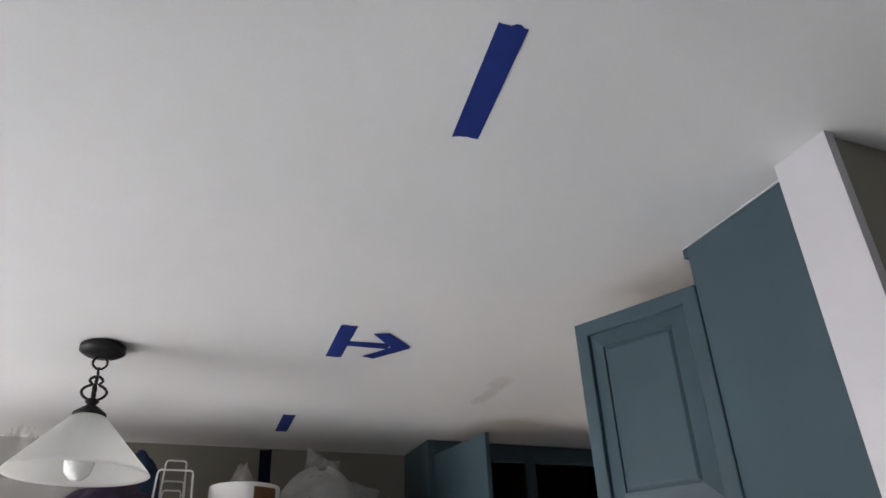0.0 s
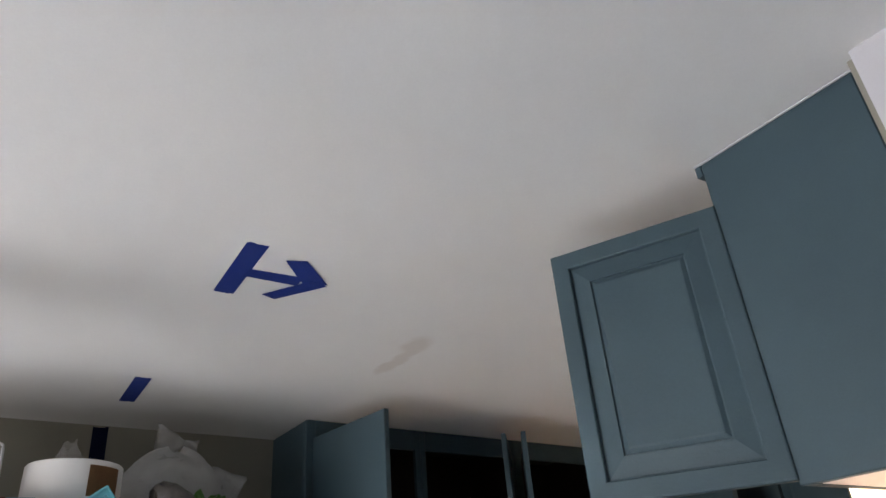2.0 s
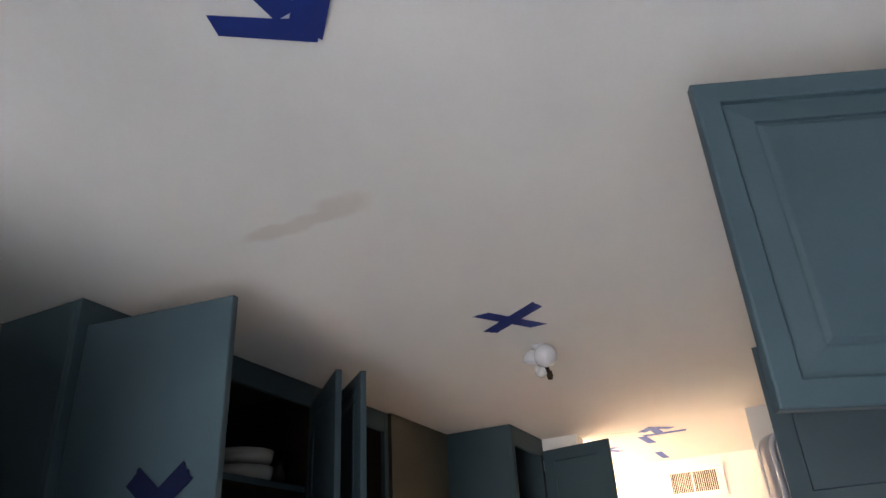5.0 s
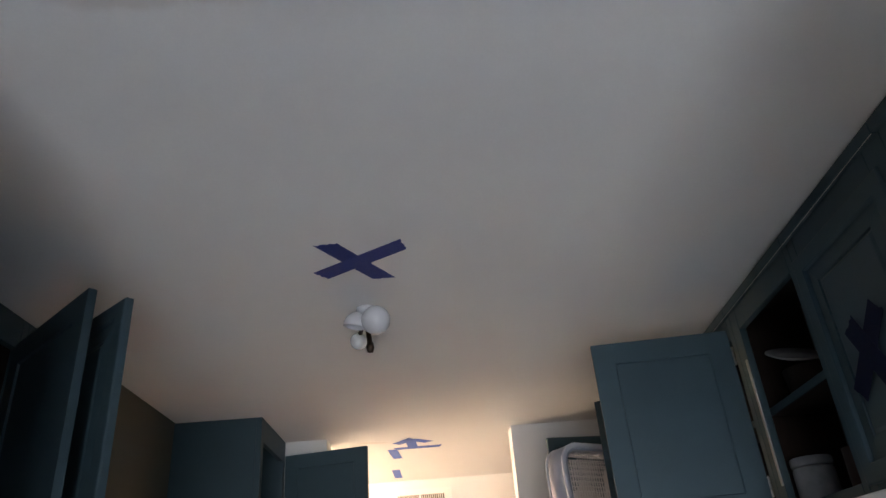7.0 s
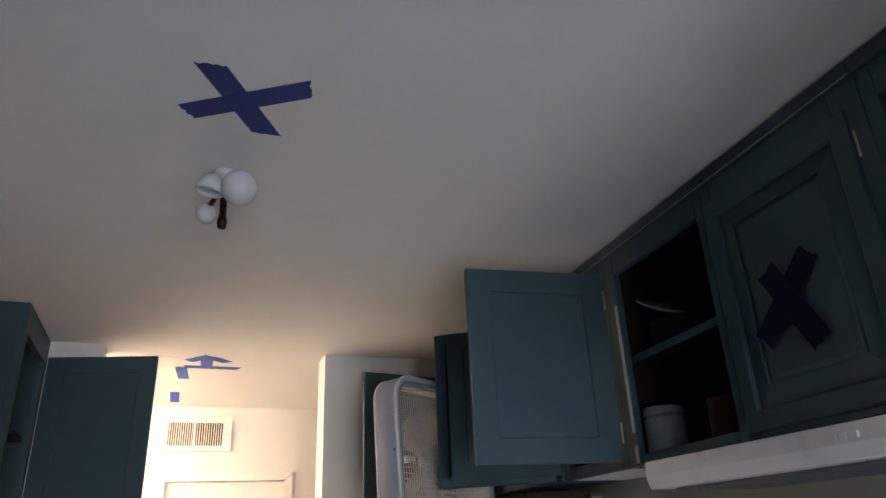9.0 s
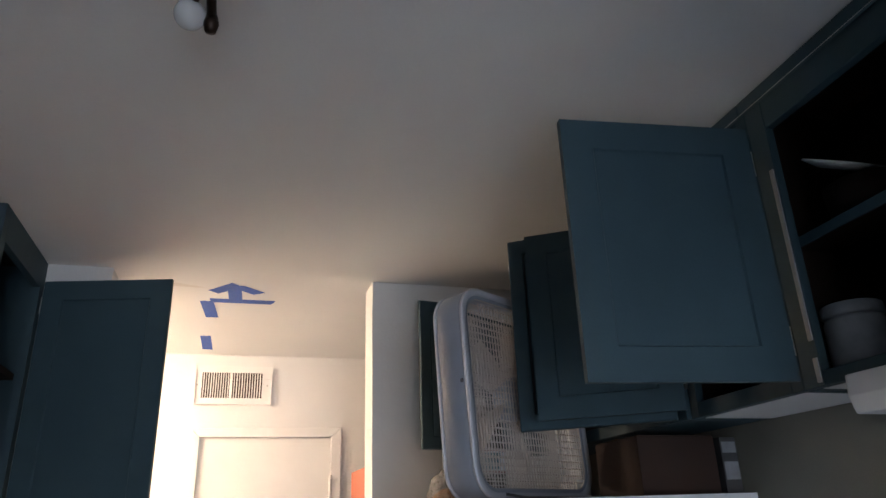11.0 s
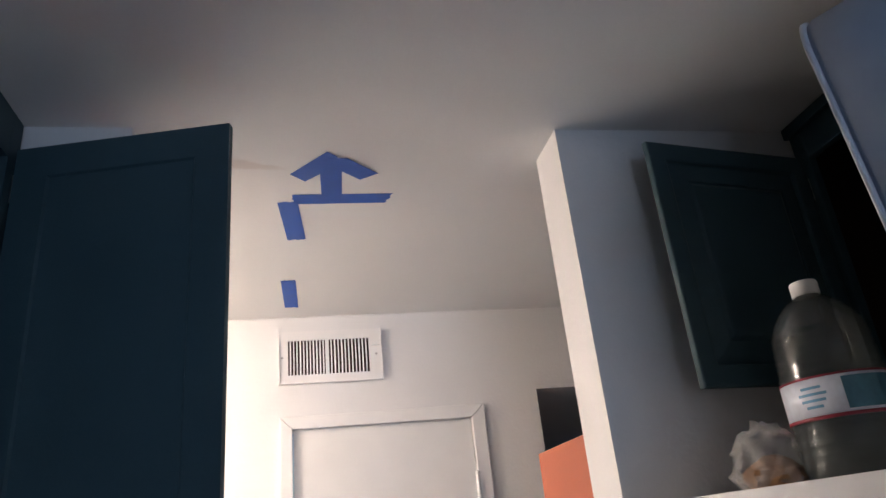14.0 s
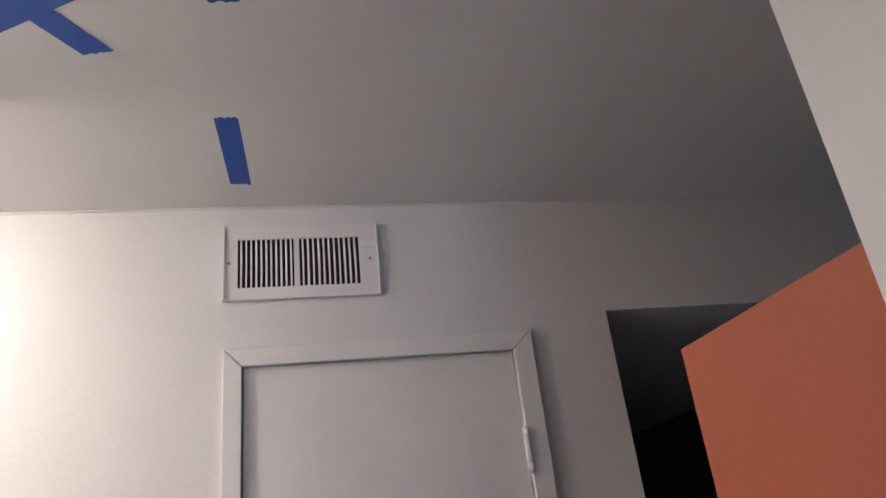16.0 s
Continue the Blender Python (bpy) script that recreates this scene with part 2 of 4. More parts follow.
def ceiling_material():
    """Flat white ceiling paint with roller texture, faint blotches and one beige damp stain."""
    mat = material("ceiling_paint", (0.70, 0.69, 0.675), 0.85, vary=0.025, scale=2.2, grain=0.014, grain_scale=240, bump=0.12, bump_scale=180)
    nt = mat.node_tree
    n, l = nt.nodes, nt.links
    b = n["Principled BSDF"]
    old = b.inputs["Base Color"].links[0].from_socket
    co = n.new("ShaderNodeTexCoord")
    noise_tex = n.new("ShaderNodeTexNoise")
    noise_tex.inputs["Scale"].default_value, noise_tex.inputs["Detail"].default_value = 9, 5
    l.new(co.outputs["Object"], noise_tex.inputs["Vector"])
    off = n.new("ShaderNodeVectorMath")
    off.operation = "MULTIPLY_ADD"
    off.inputs[1].default_value = (0.05, 0.07, 0)
    l.new(noise_tex.outputs["Color"], off.inputs[0])
    l.new(co.outputs["Object"], off.inputs[2])
    total = None
    for x, y, a, sx, sy in ((-0.115, -0.658, 2, 0.092, 0.027), (0.05, -0.672, -4, 0.070, 0.040), (-0.02, -0.664, 3, 0.085, 0.024), (-0.02, 1.915, 12, 0.075, 0.018)):
        mp = n.new("ShaderNodeMapping")
        mp.vector_type = "TEXTURE"
        mp.inputs["Location"].default_value = (x, y, 0)
        mp.inputs["Rotation"].default_value = (0, 0, radians(a))
        mp.inputs["Scale"].default_value = (sx, sy, 10)
        l.new(off.outputs["Vector"], mp.inputs["Vector"])
        ln = n.new("ShaderNodeVectorMath")
        ln.operation = "LENGTH"
        l.new(mp.outputs["Vector"], ln.inputs[0])
        mr = n.new("ShaderNodeMapRange")
        mr.interpolation_type = "SMOOTHSTEP"
        mr.inputs["From Min"].default_value, mr.inputs["From Max"].default_value = 0.6, 1.3
        mr.inputs["To Min"].default_value, mr.inputs["To Max"].default_value = 0.32, 0.0
        l.new(ln.outputs["Value"], mr.inputs["Value"])
        if total is None:
            total = mr.outputs["Result"]
        else:
            mx = n.new("ShaderNodeMath")
            mx.operation = "MAXIMUM"
            l.new(total, mx.inputs[0])
            l.new(mr.outputs["Result"], mx.inputs[1])
            total = mx.outputs["Value"]
    mix = n.new("ShaderNodeMix")
    mix.data_type = "RGBA"
    sockets = [s for s in mix.inputs if s.type == "RGBA"]
    sockets[1].default_value = (0.43, 0.34, 0.27, 1)
    l.new(total, mix.inputs["Factor"])
    l.new(old, sockets[0])
    l.new([s for s in mix.outputs if s.type == "RGBA"][0], b.inputs["Base Color"])
    return mat


CEIL = ceiling_material()
H = 2.44

# ---- structure ----
solid("ceiling", boxes((-1.21, 4.3, -5.6, 3.0, H, H + 0.12)), CEIL, "flat white painted ceiling with a beige damp stain", "ceiling", kind="structure")
solid("floor", boxes((-1.93, 4.3, -5.6, 5.4, -0.1, 0)), FLOOR, "unseen floor, pale blue-grey to bounce cool light upward", "floor", kind="structure")
# unseen dark slab, added so that less light bounces onto the kitchen cabinets
solid("floor_bounce_cut", boxes((-1.07, 1.30, -0.75, 1.75, 0.0, 0.004)), DIMFLOOR, "unseen dark slab added to cut light bounced off the kitchen floor", "floor", kind="structure")
solid("wall_west", boxes((-1.21, -1.07, -5.6, 1.75, 0, H)), OLIVE, "olive painted dining and kitchen wall", "wall", kind="structure")
solid("wall_south", boxes((-1.07, -0.95, -5.6, -5.45, 0, H), (1.45, 4.3, -5.6, -5.45, 0, H), (-0.95, 1.45, -5.6, -5.45, 0, 0.08), (-0.95, 1.45, -5.6, -5.45, 2.03, H)), OLIVE, "olive painted wall with a wide window opening", "wall", kind="structure")
solid("wall_east", boxes((4.15, 4.3, -5.45, 3.0, 0, H)), OLIVE, "olive painted living room wall", "wall", kind="structure")
# kitchen's east wall: its end is white, its living room side olive
solid("wall_kitchen_east", boxes((1.30, 1.415, -0.742, 1.742, 0, H)), OLIVE, "olive painted partition wall beside the cabinets", "wall", kind="structure")
solid("wall_kitchen_end", boxes((1.313, 1.424, -0.762, -0.742, 0, H), r=0.004), ENDWALL, "white end of the partition wall, coloured greyer for weaker light", "wall", kind="structure")
solid("wall_stub_east", boxes((0.567, 1.42, 1.742, 1.868, 0, H), r=0.003), WHITEWALL, "white painted wall stub beside the fridge", "wall", kind="structure")
solid("wall_stub_west", boxes((-1.21, -0.237, 1.752, 1.88, 0, H), r=0.003), WHITEWALL, "white painted wall stub beside the pantry", "wall", kind="structure")
for k, dim in enumerate(((-1.8, 0.008, 2.915, 3.0, 0, H), (0.008, 0.597, 2.915, 3.0, 2.066, H), (0.597, 0.838, 2.915, 3.0, 0, H), (0.838, 1.9, 2.915, 3.0, 2.147, H), (1.9, 4.15, 2.915, 3.0, 0, H))):
    solid("wall_hall_end_%d" % (k + 1), boxes(dim), WHITEWALL, "white painted hall wall round closet door and dark doorway", "wall", kind="structure")
solid("wall_hall_west", boxes((-1.92, -1.8, 1.8, 3.0, 0, H)), WHITEWALL, "white painted end wall of the hall", "wall", kind="structure")
solid("wall_hall_south", boxes((-1.8, -1.21, 1.8, 1.92, 0, H)), WHITEWALL, "white painted hall wall", "wall", kind="structure")
solid("wall_back_room", boxes((0.7, 2.0, 5.25, 5.37, 0, H), (0.7, 0.82, 3.0, 5.25, 0, H), (1.9, 2.0, 3.0, 5.25, 0, H)), OLIVE, "olive painted wall of the dark back passage", "wall", kind="structure")
solid("ceiling_hall_west", boxes((-1.92, -1.21, 1.8, 3.0, H, H + 0.12)), CEIL, "flat white painted ceiling of the hall", "ceiling", kind="structure")
solid("ceiling_back_passage", boxes((0.7, 2.0, 3.0, 5.37, 2.148, 2.26)), WHITEWALL, "lowered white ceiling of the back passage", "ceiling", kind="structure")

# dining window
win = thing("window_1", "wide white framed sliding patio window", "window", pose(0.25, -5.52, 0.08), kind="structure")
part("window_frame", boxes((-1.2, -1.14, -0.04, 0.04, 0, 1.95), (1.14, 1.2, -0.04, 0.04, 0, 1.95), (-1.14, 1.14, -0.04, 0.04, 0, 0.06), (-1.14, 1.14, -0.04, 0.04, 1.89, 1.95), (-0.03, 0.03, -0.04, 0.04, 0.06, 1.89), r=0.004), TRIM, win)
for x in (-0.585, 0.585):
    p = part("pane", boxes((x - 0.554, x + 0.554, -0.004, 0.004, 0.06, 1.89)), SCREEN, win)
    p.visible_shadow = False
part("window_sill", boxes((-1.22, 1.22, -0.04, 0.1, -0.03, -0.002), r=0.006), TRIM, win)


# ---- cabinet doors and boxes ----
def leaf_mesh(w, h, t, flat=False):
    """Hinge line at the origin, leaf along +x, outer face at y=0, inner at y=t."""
    fw = min(0.038, w * 0.108)
    sw = min(0.040, w * 0.115)
    if flat:
        steps = [(0.0, t), (0.0, 0.003), (0.001, 0.001), (0.003, 0.0)]  # plain slab
    else:
        a, b = fw + 0.001, fw + sw
        # square edge, frame, steep drop, bevel rising to the field, a quirk, then the raised field
        steps = [(0.0, t), (0.0, 0.004), (0.0012, 0.0012), (0.004, 0.0), (fw - 0.002, 0.0), (fw, 0.0015), (a, 0.0095), (a + 0.003, 0.0095), (b - 0.002, 0.0032), (b, 0.003), (b + 0.001, 0.007), (b + 0.003, 0.007), (b + 0.010, 0.0025), (b + 0.013, 0.002)]
    bm = bmesh.new()
    rings = [[bm.verts.new(p) for p in ((d, y, d), (w - d, y, d), (w - d, y, h - d), (d, y, h - d))] for d, y in steps]
    for p, q in zip(rings, rings[1:]):
        for i in range(4):
            j = (i + 1) % 4
            bm.faces.new((p[i], p[j], q[j], q[i]))
    bm.faces.new(rings[-1])
    back = bm.faces.new(rings[0][::-1])
    bmesh.ops.recalc_face_normals(bm, faces=bm.faces[:])
    bmesh.ops.inset_region(bm, faces=[back], thickness=min(0.082, w * 0.22), depth=0)
    bmesh.ops.inset_region(bm, faces=[back], thickness=0.004, depth=-0.005)
    return bm


def hinge_mesh():
    return rod([(-0.005, 0.009, -0.025), (-0.005, 0.009, 0.025)], 0.004, 8)


def hang(cabinet, hinge, tip, z0, z1, outer, t=0.019, flat=False, tilt=0.0):
    """Hangs a leaf on a cabinet from hinge to tip in plan; outer: +1 or -1, the side that its front faces, left of hinge to tip or right."""
    hx, hy = hinge
    w = math.hypot(tip[0] - hx, tip[1] - hy)
    a = math.degrees(math.atan2(tip[1] - hy, tip[0] - hx))
    m = cabinet.matrix_basis.inverted() @ pose(hx, hy, z0, 0, 0, a)
    bm = leaf_mesh(w, z1 - z0, t, flat)
    for v in bm.verts:
        v.co.z += v.co.x * math.tan(radians(tilt))
    if outer > 0:
        for v in bm.verts:
            v.co.y = -v.co.y
        bmesh.ops.reverse_faces(bm, faces=bm.faces[:])
    d = part("door", bm, CABINET, cabinet, m=m)
    for z in (0.07, z1 - z0 - 0.07):
        part("hinge", hinge_mesh(), STEEL, d, "steel butt hinge", m=pose(0, 0 if outer < 0 else -0.018, z))
    return d


def wall_cabinet(label, y0, y1, xf, xb, z0, z1, op, shelves, side, group, crown=True, skew=0.0, under=None):
    """A wall cabinet whose open front is at xf and back at xb. op: opening (y0, y1, z0, z1) or None. skew: how much xf grows per metre of y."""
    c = thing("wall_cabinet", label, "cabinet", pose(0, y0, 0), group=group)
    s = 1 if xb > xf else -1
    L = y1 - y0

    def fx(y):
        return xf + skew * y

    def slab(ya, yb, za, zb, d0, d1, name, mat):
        bm = bmesh.new()
        pts = []
        for z in (za, zb):
            for y, d in ((ya, d0), (ya, d1), (yb, d1), (yb, d0)):
                pts.append(bm.verts.new(((fx(y) + s * d) if d < 0.2 else xb - s * 0.004, y, z)))
        for f in ((3, 2, 1, 0), (4, 5, 6, 7), (0, 1, 5, 4), (1, 2, 6, 5), (2, 3, 7, 6), (3, 0, 4, 7)):
            bm.faces.new([pts[i] for i in f])
        bmesh.ops.recalc_face_normals(bm, faces=bm.faces[:])
        if name != "liner":
            soften(bm, 0.0015, 1)
        return part(name, bm, mat, c)

    ft = 0.019
    zt = z1
    slab(0.001, 0.018, z0, zt, ft + 0.001, 9, "side_panel", CABINET)
    slab(L - 0.018, L - 0.001, z0, zt, ft + 0.001, 9, "side_panel", CABINET)
    slab(0.019, L - 0.019, z0, z0 + 0.0175, ft + 0.001, 9, "bottom_panel", under or CABINET)
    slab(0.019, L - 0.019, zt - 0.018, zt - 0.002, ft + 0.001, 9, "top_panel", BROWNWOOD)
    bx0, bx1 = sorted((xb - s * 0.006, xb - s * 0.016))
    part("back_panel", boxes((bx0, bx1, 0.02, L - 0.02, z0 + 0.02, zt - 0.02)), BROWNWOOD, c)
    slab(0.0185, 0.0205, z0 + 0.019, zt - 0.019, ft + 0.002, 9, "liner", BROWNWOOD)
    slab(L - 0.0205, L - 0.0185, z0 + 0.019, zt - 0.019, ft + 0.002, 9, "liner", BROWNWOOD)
    oy0, oy1, oz0, oz1 = (op[0] - y0, op[1] - y0, op[2], op[3]) if op else (0.04, L - 0.04, z0 + 0.04, zt - 0.06)
    slab(0, oy0, z0, zt, 0, ft, "stile", CABINET)
    slab(oy1, L, z0, zt, 0, ft, "stile", CABINET)
    slab(oy0 + 0.0005, oy1 - 0.0005, z0, oz0, 0, ft, "rail", CABINET)
    slab(oy0 + 0.0005, oy1 - 0.0005, oz1, zt, 0, ft, "rail", CABINET)
    for z in shelves:
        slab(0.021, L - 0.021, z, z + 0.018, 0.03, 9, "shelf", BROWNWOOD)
        slab(0.021, L - 0.021, z - 0.001, z + 0.019, 0.0265, 0.0295, "shelf_edge", CABINET)
    if side == "s" and crown:
        slab(-0.004, -0.0005, z0, zt - 0.008, 0.001, 9, "end_panel", CABINET)
    if crown:
        slab(-0.002 if side == "s" else 0.0, L, zt - 0.026, zt - 0.001, -0.014, -0.001, "crown_moulding", CABINET)
    return c


TOP = H - 0.002
GW, GE = "west wall cabinets", "east wall cabinets"
XW, BW = -0.755, -1.068
ZB = 1.60
w1 = wall_cabinet("slate blue wall cabinet with its door swung open", -0.68, -0.19, XW, BW, ZB, TOP, (-0.645, -0.215, ZB + 0.04, 2.36), (2.06,), "s", GW, crown=False)
hang(w1, (-0.752, -0.655), (-0.337, -0.603), ZB + 0.02, 2.372, -1, flat=True)
w2 = wall_cabinet("slate blue wall cabinet holding white bowls, door ajar", -0.189, 0.30, XW, BW, ZB, TOP, (-0.165, 0.275, ZB + 0.04, 2.36), (2.075,), "n", GW, crown=False)
hang(w2, (-0.752, 0.285), (-0.444, -0.005), ZB + 0.02, 2.367, +1)
w3 = wall_cabinet("slate blue wall cabinet holding glasses, door swung back", 0.301, 0.79, XW, BW, ZB, TOP, (0.335, 0.76, ZB + 0.04, 2.36), (2.04,), "n", GW, crown=False)
hang(w3, (-0.748, 0.335), (-0.405, 0.035), ZB + 0.02, 2.367, -1)
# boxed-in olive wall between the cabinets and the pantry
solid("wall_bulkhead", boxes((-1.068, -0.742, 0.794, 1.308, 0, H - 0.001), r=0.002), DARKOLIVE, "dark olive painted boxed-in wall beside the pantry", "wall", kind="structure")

# tall pantry at the end of the west run
pantry = thing("pantry_cabinet", "tall slate blue pantry cabinet with an open door", "cabinet", pose(0, 1.311, 0))
PX, PL = -0.415, 0.436
part("side_panel", boxes((-1.066, PX - 0.02, 0.0, 0.018, 0, TOP), r=0.0015), CABINET, pantry)
part("side_panel", boxes((-1.066, PX - 0.02, PL - 0.018, PL, 0, TOP), r=0.0015), CABINET, pantry)
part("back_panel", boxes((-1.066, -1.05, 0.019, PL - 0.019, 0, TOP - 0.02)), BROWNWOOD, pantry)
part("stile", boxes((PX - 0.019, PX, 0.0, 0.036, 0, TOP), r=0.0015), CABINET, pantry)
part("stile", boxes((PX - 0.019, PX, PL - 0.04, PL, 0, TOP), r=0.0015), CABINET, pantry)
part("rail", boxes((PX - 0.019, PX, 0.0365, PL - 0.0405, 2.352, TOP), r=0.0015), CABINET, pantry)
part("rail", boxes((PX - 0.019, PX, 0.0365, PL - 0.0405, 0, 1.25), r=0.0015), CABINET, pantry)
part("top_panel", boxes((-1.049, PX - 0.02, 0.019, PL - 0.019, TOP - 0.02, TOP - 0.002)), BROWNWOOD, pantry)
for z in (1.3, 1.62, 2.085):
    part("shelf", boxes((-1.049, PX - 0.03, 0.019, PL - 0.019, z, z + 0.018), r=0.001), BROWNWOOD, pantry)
hang(pantry, (-0.404, 1.742), (-0.049, 1.652), 1.22, 2.375, +1)

# east run, a little out of square
SK = 0.055
XE, BE = 1.014, 1.2985
ZE = 1.868
e1 = wall_cabinet("slate blue wall cabinet over the counter, door open", -0.722, -0.332, XE, BE, ZE, TOP, (-0.69, -0.36, 1.9, 2.35), (2.12,), "s", GE, skew=SK, under=WHITEPLASTIC)
hang(e1, (1.019, -0.731), (0.718, -0.844), 1.875, 2.343, +1, tilt=2.0)
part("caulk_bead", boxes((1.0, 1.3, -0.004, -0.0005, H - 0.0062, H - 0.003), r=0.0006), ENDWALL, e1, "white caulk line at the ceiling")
e2 = wall_cabinet("slate blue wall cabinet with a closed raised-panel door", -0.331, 0.09, XE + SK * 0.391, BE, ZE, TOP, (-0.27, 0.06, 1.9, 2.35), (2.12,), "n", GE, skew=SK, under=WHITEPLASTIC)
hang(e2, (1.031, -0.295), (1.051, 0.085), 1.882, 2.365, +1)
e3 = wall_cabinet("slate blue wall cabinet with dishes, door open", 0.091, 0.52, XE + SK * 0.813, BE, ZE, TOP, (0.115, 0.472, 1.893, 2.356), (2.12,), "n", GE, skew=SK, under=WHITEPLASTIC)
hang(e3, (1.052, 0.508), (0.684, 0.556), 1.878, 2.36, -1)
# bare strip of the stile beside the hinges
for z0, z1 in ((1.874, 1.915), (1.945, 2.27)):
    part("edge_strip", boxes((1.0762, 1.0790, 0.474 - 0.091, 0.483 - 0.091, z0, z1), r=0.0008), BAREWOOD, e3, "bare pale wood strip")
e4 = wall_cabinet("slate blue wall cabinet beside the fridge, door folded back", 0.521, 0.87, XE + SK * 1.243, BE, ZE, TOP, (0.55, 0.84, 1.9, 2.35), (2.12,), "n", GE, skew=SK, under=WHITEPLASTIC)
hang(e4, (1.083, 0.856), (0.820, 1.036), 1.884, 2.332, -1)
e5 = wall_cabinet("slate blue cabinet over the fridge, both doors open", 0.871, 1.735, XE + SK * 1.4, BE, ZE, TOP, (0.905, 1.70, 1.9, 2.35), (), "n", GE, skew=0.0)
hang(e5, (1.083, 0.892), (0.797, 1.103), 1.87, 2.35, +1)
hang(e5, (1.085, 1.71), (0.704, 1.648), 1.885, 2.356, +1, t=0.013)
# thin pale caulk line under the crown moulding
for c, y0, y1 in ((e2, -0.33, 0.09), (e3, 0.091, 0.52), (e4, 0.521, 0.87)):
    xa, xb = XE + SK * (y0 + 0.722), XE + SK * (y1 + 0.722)
    part("caulk_line", rod([(xa - 0.0125, 0.001, TOP - 0.0275), (xb - 0.0125, y1 - y0 - 0.001, TOP - 0.0275)], 0.0008, 6), BAREWOOD, c, "pale caulk line under the crown")

# ---- masking tape on the ceiling ----
def torn(w, rng):
    """A ragged tape end: offsets along the strip across its width."""
    k = 7
    return [(-w / 2 + w * i / k, rng.uniform(-0.003, 0.003)) for i in range(k + 1)]


def strip(parent, p0, p1, w=0.046, drop=0.0008, skew0=0.0, skew1=0.0, seed=1):
    rng = random.Random(seed)
    a, b = Vector(p0), Vector(p1)
    d = (b - a).normalized()
    n = Vector((-d.y, d.x))
    pts = [a + n * o + d * (e + skew0 * o) for o, e in torn(w, rng)] + [b + n * o + d * (e + skew1 * o) for o, e in reversed(torn(w, rng))]
    c = parent.matrix_basis.translation
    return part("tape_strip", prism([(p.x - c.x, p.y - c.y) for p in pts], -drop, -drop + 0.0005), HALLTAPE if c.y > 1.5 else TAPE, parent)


def flat_tape(parent, pts, drop):
    c = parent.matrix_basis.translation
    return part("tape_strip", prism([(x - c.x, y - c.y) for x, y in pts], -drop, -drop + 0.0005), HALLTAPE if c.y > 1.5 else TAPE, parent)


def tape_thing(name, label, centre):
    return thing(name, label, "masking tape", pose(centre[0], centre[1], H), group="blue tape marks")


t = tape_thing("tape_strip_mark", "long strip of blue masking tape on the ceiling", (1.33, -1.35))
strip(t, (1.460, -1.366), (1.212, -1.334), 0.045, seed=2)
t = tape_thing("tape_arrow", "blue masking tape arrow on the dining ceiling", (0.25, -1.2))
strip(t, (0.371, -1.312), (0.127, -1.299), 0.046, seed=3)
flat_tape(t, [(0.262, -1.290), (0.226, -1.292), (0.231, -1.165), (0.275, -1.168)], 0.0014)
flat_tape(t, [(0.333, -1.236), (0.351, -1.194), (0.266, -1.104), (0.262, -1.112), (0.240, -1.150), (0.272, -1.181)], 0.0020)
flat_tape(t, [(0.158, -1.220), (0.146, -1.183), (0.258, -1.104), (0.268, -1.118), (0.268, -1.150), (0.230, -1.172)], 0.0026)
t = tape_thing("tape_strip_mark", "short strip of blue masking tape on the ceiling", (-0.62, -1.3))
strip(t, (-0.519, -1.309), (-0.763, -1.299), 0.046, seed=7)
t = tape_thing("tape_cross", "blue masking tape cross on the kitchen ceiling", (0.08, 0.08))
strip(t, (0.022, -0.004), (0.134, 0.178), 0.046, skew0=-0.5, skew1=-0.55, seed=8)
strip(t, (-0.010, 0.143), (0.188, 0.014), 0.046, 0.0014, skew0=0.1, skew1=-0.35, seed=9)
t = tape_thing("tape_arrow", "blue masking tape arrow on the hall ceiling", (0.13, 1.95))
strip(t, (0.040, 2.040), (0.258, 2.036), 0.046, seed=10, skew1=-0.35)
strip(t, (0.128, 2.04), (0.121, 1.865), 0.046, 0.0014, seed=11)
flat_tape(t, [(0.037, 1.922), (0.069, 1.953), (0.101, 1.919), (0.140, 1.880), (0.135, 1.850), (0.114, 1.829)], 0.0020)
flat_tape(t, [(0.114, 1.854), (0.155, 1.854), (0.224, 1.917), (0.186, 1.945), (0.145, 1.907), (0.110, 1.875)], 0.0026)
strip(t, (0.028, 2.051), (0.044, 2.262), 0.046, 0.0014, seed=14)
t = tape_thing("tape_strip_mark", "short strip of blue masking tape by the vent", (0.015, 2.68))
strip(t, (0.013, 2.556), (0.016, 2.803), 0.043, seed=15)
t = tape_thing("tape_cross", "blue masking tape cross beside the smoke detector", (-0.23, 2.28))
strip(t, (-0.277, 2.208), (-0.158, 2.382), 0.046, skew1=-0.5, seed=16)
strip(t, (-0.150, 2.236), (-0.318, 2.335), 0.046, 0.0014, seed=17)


def vertical_tape(label, origin, u, ends, w=0.046):
    """Tape on an upright face: u is the face's sideways direction in plan, ends are (sideways, up) pairs of strips."""
    m = Matrix.Identity(4)
    U = Vector((u[0], u[1], 0)).normalized()
    for i, v in enumerate((U, Vector((0, 0, 1)), U.cross(Vector((0, 0, 1))))):
        for k in range(3):
            m[k][i] = v[k]
    m.translation = origin
    t = thing("tape_cross" if len(ends) > 1 else "tape_strip_mark", label, "masking tape", m, group="blue tape marks")
    rng = random.Random(5)
    for i, (a, b) in enumerate(ends):
        a, b = Vector(a), Vector(b)
        d = (b - a).normalized()
        nn = Vector((-d.y, d.x))
        pts = [a + nn * o + d * e for o, e in torn(w, rng)] + [b + nn * o + d * e for o, e in reversed(torn(w, rng))]
        part("tape_strip", prism([(p.x, p.y) for p in pts], 0.0004 + 0.0007 * i, 0.0009 + 0.0007 * i), SHADETAPE, t)
    return t


